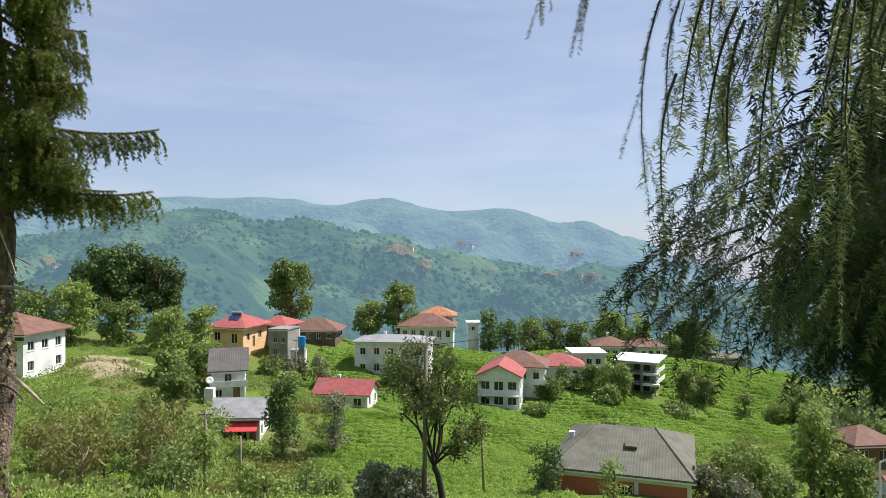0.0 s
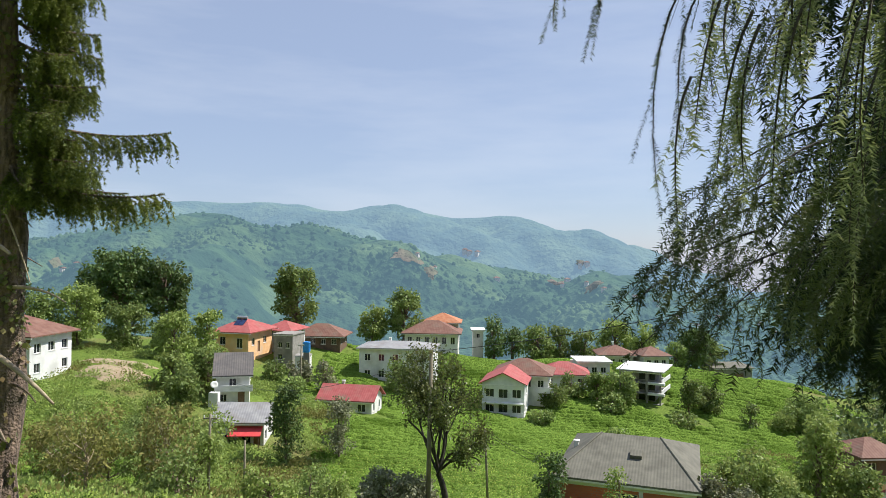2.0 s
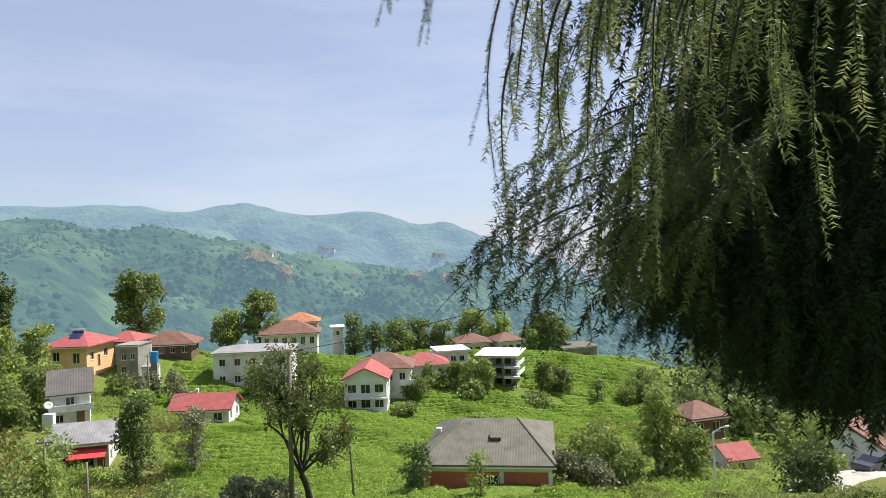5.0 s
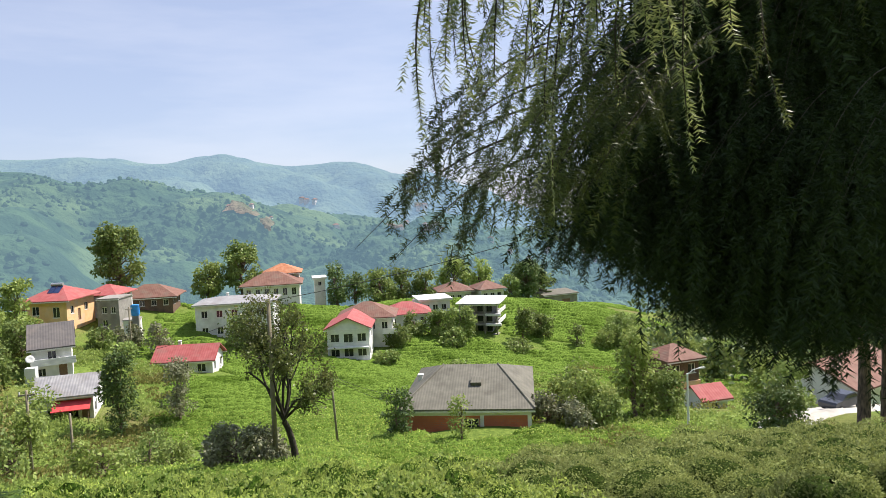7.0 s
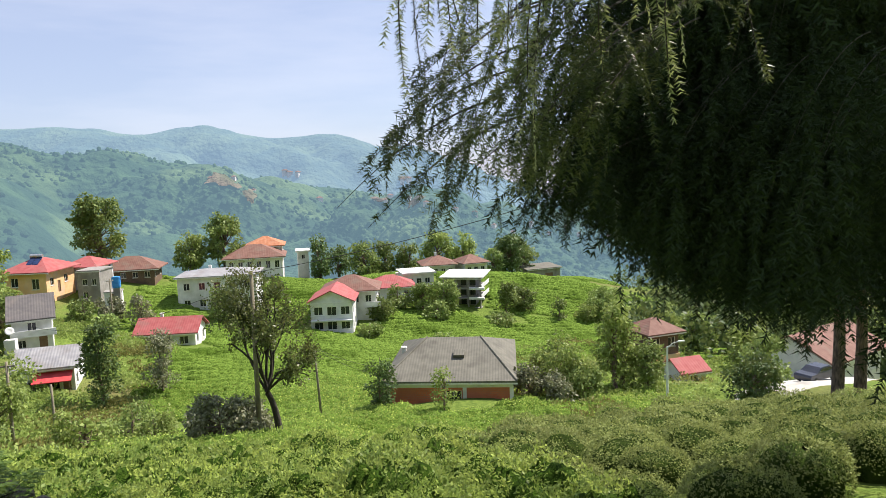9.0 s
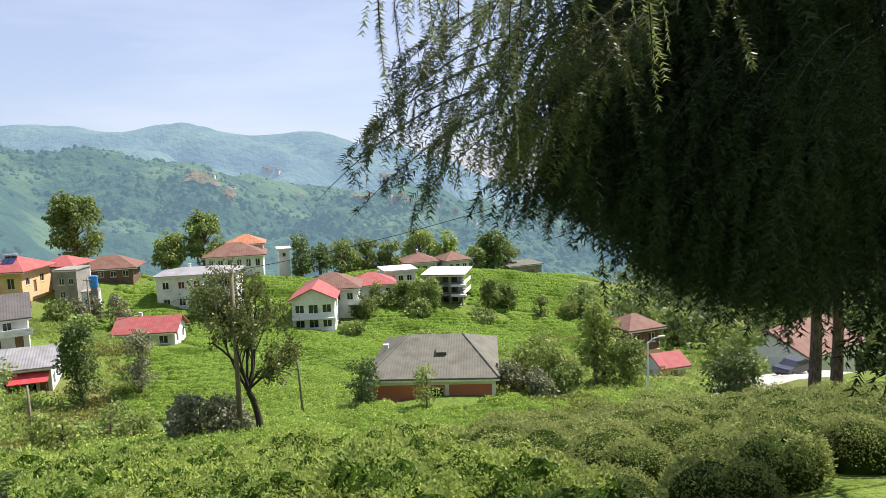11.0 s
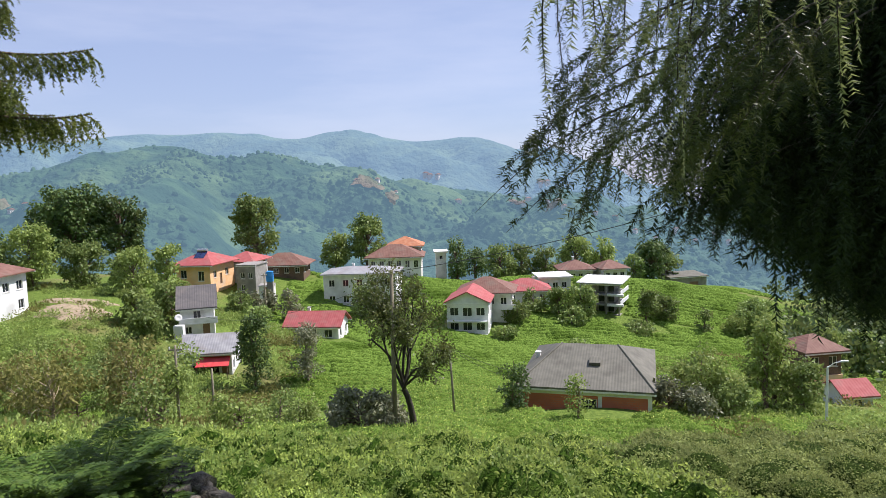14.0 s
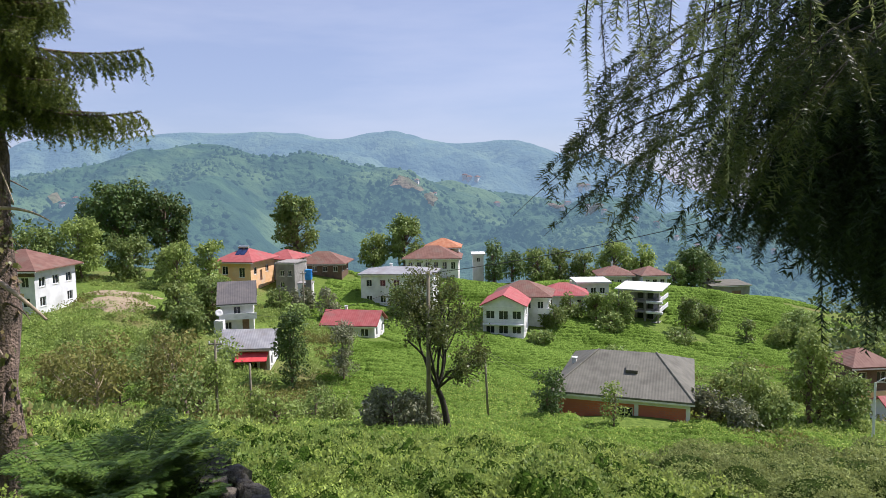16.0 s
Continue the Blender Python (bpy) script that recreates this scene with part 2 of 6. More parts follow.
M["needle"] = leaf_mat("conifer needles", (0.011, 0.029, 0.01), (0.036, 0.072, 0.021), (0.1, 0.155, 0.046), 1.0, 0.24, 0.45, 0.1)
# lighter copy of the needle colour, painting sunlight onto some fronds
M["needle_lit"] = leaf_mat("pale sunlit conifer needles", (0.1, 0.165, 0.06), (0.19, 0.265, 0.105), None, 1.0, 0.45, 0.4, 0.1)
# darker copy of the needle colour, painting shade into the crown
M["needle_shade"] = leaf_mat("shaded conifer needles", (0.013, 0.03, 0.011), (0.03, 0.06, 0.02), None, 0.9, 0.03, 0.7, 0.1)
M["spruce"] = leaf_mat("spruce needles", (0.035, 0.07, 0.014), (0.13, 0.19, 0.028), (0.15, 0.21, 0.035), 0.6, 0.25, 0.5, 0.1)
M["ivy"] = leaf_mat("ivy leaves", (0.06, 0.1, 0.02), (0.17, 0.2, 0.06), (0.2, 0.15, 0.08), 0.9, 0.25, 0.4, 0.1)
M["fern"] = leaf_mat("fern fronds", (0.05, 0.12, 0.02), (0.12, 0.22, 0.04), None, 0.9, 0.3, 0.5, 0.2)

# ---------------- mesh helpers ----------------


def link_bm(name, bm, material, parent=None, label="", smooth=False):
    me = bpy.data.meshes.new(name)
    bm.to_mesh(me)
    bm.free()
    for mt in material if isinstance(material, (list, tuple)) else [material]:
        me.materials.append(mt)
    if smooth:
        me.polygons.foreach_set("use_smooth", [True] * len(me.polygons))
    ob = new(name, me)
    ob.parent = parent
    if label:
        ob["label"] = label
    return ob


def part(name, bm, material, parent, label="", smooth=False):
    return link_bm(name, bm, material, parent, label, smooth)


def np_mesh(name, verts, faces, mats, slots=None, smooth=False):
    """A mesh from numpy arrays; faces all have the same number of corners."""
    verts, faces = np.asarray(verts, np.float32), np.asarray(faces, np.int32)
    me = bpy.data.meshes.new(name)
    n, k = faces.shape
    me.vertices.add(len(verts))
    me.vertices.foreach_set("co", verts.ravel())
    me.loops.add(n * k)
    me.loops.foreach_set("vertex_index", faces.ravel())
    me.polygons.add(n)
    me.polygons.foreach_set("loop_start", np.arange(0, n * k, k, dtype=np.int32))
    for mt in mats if isinstance(mats, (list, tuple)) else [mats]:
        me.materials.append(mt)
    if slots is not None:
        me.polygons.foreach_set("material_index", np.asarray(slots, np.int32))
    me.polygons.foreach_set("use_smooth", np.full(n, smooth))
    me.update(calc_edges=True)
    return me


def empty(name, x, y, z, yaw=0.0):
    ob = new(name)
    ob.matrix_basis = pose(x, y, z, 0, 0, yaw)
    ob.empty_display_size = 0.5
    return ob


def box_into(bm, x0, x1, y0, y1, z0, z1):
    m = Matrix.Translation(((x0 + x1) / 2, (y0 + y1) / 2, (z0 + z1) / 2)) @ Matrix.Diagonal((x1 - x0, y1 - y0, z1 - z0, 1))
    return bmesh.ops.create_cube(bm, size=1.0, matrix=m)["verts"]


def box(x0, x1, y0, y1, z0, z1, bevel=0.0):
    bm = bmesh.new()
    box_into(bm, x0, x1, y0, y1, z0, z1)
    if bevel:
        bmesh.ops.bevel(bm, geom=bm.edges[:], offset=bevel, segments=2, affect="EDGES", profile=0.5)
    return bm


def tube_arrays(pts, radii, sides=7):
    """Vertices and quads of a tapered tube along pts."""
    pts = [Vector(p) for p in pts]
    vs, fs = [], []
    up = Vector((0.31, 0.17, 0.93)).normalized()
    for i, p in enumerate(pts):
        d = (pts[min(i + 1, len(pts) - 1)] - pts[max(i - 1, 0)])
        d = d.normalized() if d.length > 1e-6 else Vector((0, 0, 1))
        a = d.cross(up if abs(d.dot(up)) < 0.95 else Vector((1, 0, 0))).normalized()
        b = d.cross(a)
        for k in range(sides):
            t = 2 * math.pi * k / sides
            vs.append(p + (a * math.cos(t) + b * math.sin(t)) * radii[i])
    for i in range(len(pts) - 1):
        for k in range(sides):
            k2 = (k + 1) % sides
            fs.append((i * sides + k, i * sides + k2, (i + 1) * sides + k2, (i + 1) * sides + k))
    return [tuple(v) for v in vs], fs


class Acc:
    """Collects tubes or leaves into one mesh."""

    def __init__(self):
        self.v, self.f, self.n = [], [], 0

    def add(self, v, f):
        v, f = np.asarray(v, float).reshape(-1, 3), np.asarray(f, int)
        self.v.append(v)
        self.f.append(f + self.n)
        self.n += len(v)

    def tube(self, pts, radii, sides=6):
        self.add(*tube_arrays(pts, radii, sides))

    def mesh(self, name, mats, smooth=False):
        return np_mesh(name, np.concatenate(self.v), np.concatenate(self.f), mats, smooth=smooth)


def bez(p0, p1, p2, n):
    t = np.linspace(0, 1, n)[:, None]
    return (1 - t) ** 2 * np.array(p0) + 2 * t * (1 - t) * np.array(p1) + t * t * np.array(p2)


def unit(v):
    return v / np.maximum(np.linalg.norm(v, axis=-1, keepdims=True), 1e-9)


def leaves_at(rng, pos, size, normal=None, spread=1.0, ratio=0.5, along=None):
    """Diamond leaves, slightly folded, at the given places. Returns vertices and quads."""
    n = len(pos)
    d = rng.normal(size=(n, 3)) if along is None else along + spread * rng.normal(size=(n, 3)) * 0.5
    d = unit(d)
    nm = rng.normal(size=(n, 3)) * spread + (0 if normal is None else normal)
    side = unit(np.cross(d, unit(nm)))
    up = np.cross(side, d)
    s = (size * rng.uniform(0.65, 1.3, n))[:, None]
    mid = pos + d * s * 0.45 - up * s * 0.06
    quad = np.stack([pos, mid + side * s * ratio * 0.5, pos + d * s - up * s * 0.1, mid - side * s * ratio * 0.5], 1)
    return quad.reshape(-1, 3), np.arange(4 * n).reshape(n, 4)


# ---------------- the lie of the land ----------------
SITES = [  # x, y, ground level at a house or bank, fitted to the camera's view
    (-54, 88, -16.2), (-45, 101, -14.2), (-29, 96, -20.2), (-22.5, 83.5, -22.9), (-38, 129, -18.7), (-25, 145, -19.6), (-9.5, 131, -23.2),
    (-3, 155, -22.2), (-15.5, 108.5, -24.3), (9.5, 119, -26.6), (22.5, 136, -24.6), (37.8, 134, -27.3), (36.5, 156, -23.2),
    (44.5, 154, -23.4), (67.5, 168, -28.6), (17.1, 63.2, -22.0), (47.3, 80, -26.2), (48, 71, -26.4), (57, 61, -24.0)]
# the unseen rise behind the camera is steepened to block sky light
PROFILE_Y = np.array([-400, -60, -12, -2, 0.6, 4, 8, 12, 18, 24, 40, 58, 75, 95, 115, 130, 150, 172, 220, 300, 420, 600], float)
PROFILE_Z = np.array([210, 42, 4.5, -1.5, -1.7, -4.0, -5.15, -6.2, -8.25, -10.1, -15.6, -21.8, -24.4, -25.0, -26.2, -25.3, -24, -28, -52, -90, -125, -150], float)
_fy = np.arange(-400, 601, 1.0)
_fz = np.interp(_fy, PROFILE_Y, PROFILE_Z)
_fz = np.convolve(np.pad(_fz, 1, mode="edge"), np.ones(3) / 3, mode="valid")


def plain_land(x, y):
    tilt = np.interp(y, [0, 20, 45, 80, 130, 200], [0.0, -0.05, -0.05, -0.1, -0.11, -0.05])
    return np.interp(y, _fy, _fz) + tilt * np.clip(x, -90, 90)


_site_rest = [(sx, sy, sz - float(plain_land(np.float64(sx), np.float64(sy)))) for sx, sy, sz in SITES]


def wavy(x, y):
    return (np.sin(x * 0.21 + 1.3) * np.cos(y * 0.17) + 0.6 * np.sin(x * 0.07 - y * 0.11 + 0.5) + 0.35 * np.sin(x * 0.55 + y * 0.43))


def land(x, y):
    """Height of the ground."""
    x, y = np.asarray(x, float), np.asarray(y, float)
    top, bot = np.zeros(np.broadcast(x, y).shape), np.full(np.broadcast(x, y).shape, 0.12)
    for sx, sy, r in _site_rest:
        w = np.exp(-((x - sx) ** 2 + (y - sy) ** 2) / (2 * 9.5**2))
        top, bot = top + w * r, bot + w
    amp = np.interp(y, [0, 10, 30, 60], [0.02, 0.1, 0.25, 0.35])
    side = np.clip((x + 1.15 - 0.6 * (4.2 - y)) * 6, -30, 30)
    bank = 1.4 / (1 + np.exp(side)) * np.exp(-((y - 4.6) / 2.4) ** 2) * np.exp(-((x + 3) / 5.0) ** 2)   # fern bank behind the wall
    dip = 2.3 / (1 + np.exp(-np.clip((x - 4.5) / 1.5, -30, 30))) * np.interp(y, [24, 29, 45, 56], [0, 1, 1, 0]) * np.interp(x, [30, 45], [1, 0.3])
    return plain_land(x, y) + top / bot + amp * wavy(x, y) + bank - dip


def land_at(x, y):
    return float(land(np.float64(x), np.float64(y)))


# ---------------- ground and hills ----------------
angles = np.radians(np.linspace(-180, 180, 361))
radii = np.concatenate([np.linspace(0.0, 6, 8), np.geomspace(6.6, 620, 190)])
AA, RR = np.meshgrid(angles[:-1], radii)
GX, GY = RR * np.sin(AA), RR * np.cos(AA)
GZ = land(GX, GY)


def ring_faces(nr, na, wrap=True):
    i, k = np.meshgrid(np.arange(nr - 1), np.arange(na if wrap else na - 1), indexing="ij")
    k2 = (k + 1) % na
    return np.stack([i * na + k, i * na + k2, (i + 1) * na + k2, (i + 1) * na + k], -1).reshape(-1, 4)


ground = new("ground", np_mesh("ground", np.stack([GX, GY, GZ], -1).reshape(-1, 3), ring_faces(len(radii), 360), M["grass"], smooth=True))
tagged(ground, "green grassy hillside falling away into a wide valley", "ground", kind="structure")

# skylines as slopes seen from the terrace: tangent sideways, tangent upwards
FAR_U = [-1.6, -0.9, -0.55, -0.40, -0.36, -0.33, -0.265, -0.216, -0.175, -0.15, -0.105, -0.065, -0.03, 0.005, 0.045, 0.087, 0.115, 0.144, 0.21, 0.267, 0.33, 0.42, 0.55, 0.8, 1.2, 2.0]
FAR_E = [0.03, 0.045, 0.06, 0.075, 0.0755, 0.074, 0.0745, 0.069, 0.0605, 0.063, 0.073, 0.068, 0.061, 0.055, 0.056, 0.0595, 0.052, 0.041, 0.023, 0.007, -0.022, -0.05, -0.07, -0.075, -0.06, -0.03]
MID_U = [-1.6, -0.9, -0.62, -0.5, -0.44, -0.37, -0.32, -0.28, -0.24, -0.19, -0.14, -0.09, -0.03, 0.03, 0.1, 0.18, 0.25, 0.33, 0.42, 0.55, 0.8, 1.2, 2.0]
MID_E = [0.0, -0.005, 0.006, 0.026, 0.046, 0.06, 0.058, 0.043, 0.029, 0.03, 0.02, 0.01, -0.002, -0.012, -0.018, -0.035, -0.055, -0.075, -0.09, -0.1, -0.09, -0.06, -0.03]


def rough_hills(x, y, size):
    """Spurs and gullies."""
    v = 0.0
    for k, (a, s) in enumerate(((1.0, 1.0), (0.5, 2.1), (0.27, 4.3), (0.14, 8.9))):
        v = v + a * (np.abs(np.sin(x * s / size + 1.7 * k + 0.8 * np.sin(y * s / size * 0.7 + k))) + np.abs(np.cos(y * s / size * 1.1 + 0.6 * k + 0.7 * np.sin(x * s / size * 0.8))) - 1.0)
    return v


def smooth_interp(u, us, es):
    return (np.interp(u - 0.012, us, es) + np.interp(u, us, es) * 2 + np.interp(u + 0.012, us, es)) / 4


def hills(r, a, near):
    """Height of the far land at distance r and bearing a (bearing 0: straight ahead)."""
    u = np.tan(np.clip(a, -1.2, 1.2))
    x, y = r * np.sin(a), r * np.cos(a)
    ym, yf = 1500.0, 3000.0
    em, ef = smooth_interp(u, MID_U, MID_E) * ym, smooth_interp(u, FAR_U, FAR_E) * yf
    if near:
        s = np.clip((y - 420) / (ym - 420), 0, 1)
        z = -150 + (em + 150) * (s ** 1.15)
        z = z + rough_hills(x, y, 210) * 60 * np.sin(np.pi * np.clip(s, 0, 1)) ** 0.8
        back = np.clip((y - ym) / 500, 0, 1)
        return z - back * 140
    s = np.clip((y - 1700) / (yf - 1700), 0, 1)
    z = -220 + (ef + 220) * (s ** 0.9)
    z = z + rough_hills(x, y, 330) * 80 * np.sin(np.pi * s) ** 0.8
    return z - np.clip((y - yf) / 600, 0, 1) * 200


def hill_sheet(name, near, y0, y1, nr, na, material, label):
    a = np.radians(np.linspace(-64, 64, na))
    yy = np.geomspace(y0, y1, nr)
    A, Y = np.meshgrid(a, yy)
    R = Y / np.cos(A)
    Z = hills(R, A, near)
    me = np_mesh(name, np.stack([R * np.sin(A), Y, Z], -1).reshape(-1, 3), ring_faces(nr, na, False), material, smooth=True)
    return tagged(new(name, me), label, "hills", kind="structure")


hill_sheet("backdrop_wooded_hills", True, 430, 2000, 140, 340, M["hill_mid"], "blue-green wooded hills beyond the valley with emitted haze glow")
hill_sheet("backdrop_far_ridge", False, 1750, 3600, 90, 320, M["hill_far"], "pale blue far mountain ridge with emitted haze glow")

# woods on the nearer hills: small lumpy crowns that share the haze glow
rng = np.random.default_rng(5)


def lump(rings=2, sides=5):
    vs, fs = [(0, 0, 1.0)], []
    for i in range(1, rings + 1):
        for k in range(sides):
            t = 2 * math.pi * (k + 0.5 * i) / sides
            q = math.pi * 0.5 * i / rings
            vs.append((math.sin(q) * math.cos(t), math.sin(q) * math.sin(t), math.cos(q) - (0.4 if i == rings else 0)))
    for k in range(sides):
        fs.append((0, 1 + k, 1 + (k + 1) % sides))
    for i in range(rings - 1):
        for k in range(sides):
            a0, a1 = 1 + i * sides + k, 1 + i * sides + (k + 1) % sides
            fs += [(a0, a0 + sides, a1), (a1, a0 + sides, a1 + sides)]
    return np.array(vs), np.array(fs)


def scatter_lumps(name, x, y, z, sx, sz, material, rings=2, sides=5, turn=True, sy=None, jitter=0.18, smooth=False):
    lv, lf = lump(rings, sides)
    n = len(x)
    t = rng.uniform(0, 6.28, n) if turn else rng.uniform(-0.2, 0.2, n)
    v = np.repeat(lv[None], n, 0) * (1 + rng.normal(size=(n, len(lv), 3)) * jitter)
    vx = v[..., 0] * sx[:, None]
    vy = v[..., 1] * (sx if sy is None else sy)[:, None]
    out = np.stack([x[:, None] + vx * np.cos(t)[:, None] - vy * np.sin(t)[:, None],
                    y[:, None] + vx * np.sin(t)[:, None] + vy * np.cos(t)[:, None], z[:, None] + v[..., 2] * sz[:, None]], -1)
    f = (lf[None] + (np.arange(n) * len(lv))[:, None, None]).reshape(-1, 3)
    return new(name, np_mesh(name, out.reshape(-1, 3), f, material, smooth=smooth))


n = 17000
wa = np.radians(rng.uniform(-46, 52, n))
wy = 520 * np.exp(rng.uniform(0, 1, n) ** 0.9 * math.log(1560 / 520))
wx = wy * np.tan(wa)
keep = (np.sin(wx * 0.011 + 2 * np.sin(wy * 0.008)) + np.cos(wy * 0.013 + wx * 0.004) + rng.normal(size=n) * 0.7) > -0.35
wx, wy, wa = wx[keep], wy[keep], wa[keep]
wz = hills(wy / np.cos(wa), wa, True)
ws = rng.uniform(2.6, 5.2, len(wx))
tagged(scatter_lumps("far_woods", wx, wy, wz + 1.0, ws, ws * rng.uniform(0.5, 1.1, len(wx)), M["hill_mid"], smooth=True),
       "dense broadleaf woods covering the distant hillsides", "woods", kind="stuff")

# bare slopes and tiny houses on the far hillsides
def on_hills(u, e):
    """Where the line of sight with these tangents meets the hills."""
    for y in range(560, 3000, 6):
        a = math.atan(u)
        for near_ in (True, False):
            if not near_ and y < 1750 or near_ and y > 1900:
                continue
            zz = float(hills(np.float64(y / math.cos(a)), np.float64(a), near_))
            if zz >= e * y:
                return u * y, float(y), zz
    return u * 2900, 2900.0, e * 2900


# slopes, walls and roofs emit a faint blue that stands for haze
M["scar"] = distance_mat("bare slope with haze glow", (0.13, 0.11, 0.085), (0.17, 0.14, 0.11), (0.08, 0.1, 0.06), (0.12, 0.16, 0.2), 0.4)
M["hamlet_wall"] = distance_mat("far white wall with haze glow", (0.45, 0.45, 0.45), (0.4, 0.4, 0.4), (0.42, 0.41, 0.4), (0.14, 0.18, 0.22), 0.4)
M["hamlet_roof"] = distance_mat("far red roof with haze glow", (0.16, 0.1, 0.085), (0.14, 0.09, 0.075), (0.17, 0.12, 0.1), (0.12, 0.16, 0.2), 0.4)


def far_house(u, e, k):
    x, y, z = on_hills(u, e)
    ob = tagged(empty("far_house", x, y, z, (k * 37) % 90), "tiny white house with red roof on the far hillside", "house", "far hillside houses")
    s = y / 1500.0
    bm = bmesh.new()
    box_into(bm, -6 * s, 6 * s, -4 * s, 4 * s, -9 * s, 5.5 * s)
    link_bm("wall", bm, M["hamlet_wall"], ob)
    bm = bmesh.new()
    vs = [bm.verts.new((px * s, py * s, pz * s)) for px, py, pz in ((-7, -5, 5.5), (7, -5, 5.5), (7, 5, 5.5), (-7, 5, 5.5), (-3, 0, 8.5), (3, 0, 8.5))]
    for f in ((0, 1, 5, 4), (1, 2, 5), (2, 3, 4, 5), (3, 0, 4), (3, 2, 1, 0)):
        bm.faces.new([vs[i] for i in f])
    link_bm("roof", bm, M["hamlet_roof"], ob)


hg = random.Random(12)
for k, (u, e) in enumerate([(-0.075, -0.002), (-0.06, -0.006), (-0.045, -0.004), (0.03, 0.002), (0.042, 0.001), (0.024, 0.003), (0.15, -0.04), (0.165, -0.043), (0.172, -0.036), (0.2, -0.04), (0.212, -0.045), (0.225, -0.05),
                            (0.19, -0.014), (0.2, -0.013), (-0.56, -0.03), (-0.54, -0.022), (0.33, -0.09), (0.36, -0.1), (0.39, -0.095), (0.42, -0.105), (0.45, -0.1),
                            (0.47, -0.11), (0.3, -0.07), (0.27, -0.06), (-0.02, -0.02), (0.07, -0.035), (0.52, -0.115), (0.56, -0.12)]):
    far_house(u, e, k)


def scar(u, e, w, h, seed):
    x, y, z = on_hills(u, e)
    g = random.Random(seed)
    bm = bmesh.new()
    ring = []
    c = bm.verts.new((x, y - 6, z + 6))
    for k in range(18):
        t = 2 * math.pi * k / 18
        r = g.uniform(0.6, 1.15)
        xx, yy = x + w * r * math.cos(t), y + 1.7 * h * r * math.sin(t)
        a = math.atan2(xx, yy)
        ring.append(bm.verts.new((xx, yy, float(hills(np.float64(math.hypot(xx, yy)), np.float64(a), y < 1650)) + 5)))
    for k in range(18):
        bm.faces.new((c, ring[k], ring[(k + 1) % 18]))
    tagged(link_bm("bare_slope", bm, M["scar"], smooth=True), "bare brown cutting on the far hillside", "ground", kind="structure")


for k, (u, e, w, h) in enumerate([(-0.06, -0.006, 34, 16), (0.19, -0.012, 22, 10), (0.155, -0.042, 18, 9), (0.21, -0.047, 18, 10), (-0.57, -0.02, 16, 18), (-0.025, -0.028, 14, 14)]):
    scar(u, e, w * 0.75, h * 0.6, k)

# ---------------- houses ----------------


def facade(bm, length, z0, z1, holes, to_world, reveal=0.18):
    """One wall face with real openings: quads between the breaks, and the reveals."""
    xs = sorted({0.0, length, *[h[0] for h in holes], *[h[1] for h in holes]})
    zs = sorted({z0, z1, *[h[2] for h in holes], *[h[3] for h in holes]})

    def quad(*pts):
        bm.faces.new([bm.verts.new(to_world(*p)) for p in pts])
    for a, b in zip(xs, xs[1:]):
        for c, d in zip(zs, zs[1:]):
            if any(h[0] - 1e-6 <= a and b <= h[1] + 1e-6 and h[2] - 1e-6 <= c and d <= h[3] + 1e-6 for h in holes):
                continue
            quad((a, 0, c), (b, 0, c), (b, 0, d), (a, 0, d))
    for a, b, c, d in holes:
        r = reveal
        quad((a, 0, c), (a, r, c), (b, r, c), (b, 0, c))
        quad((a, 0, d), (b, 0, d), (b, r, d), (a, r, d))
        quad((a, 0, c), (a, 0, d), (a, r, d), (a, r, c))
        quad((b, 0, c), (b, r, c), (b, r, d), (b, 0, d))
        quad((a, r, c), (b, r, c), (b, r, d), (a, r, d))


def side_frame(side, w, d):
    """Local frame of a wall: along it, inwards, up. front faces -y, right faces +x."""
    if side == "front":
        return lambda a, r, z: (-w / 2 + a, -d / 2 + r, z)
    if side == "right":
        return lambda a, r, z: (w / 2 - r, -d / 2 + a, z)
    if side == "left":
        return lambda a, r, z: (-w / 2 + r, d / 2 - a, z)
    return lambda a, r, z: (w / 2 - a, d / 2 - r, z)


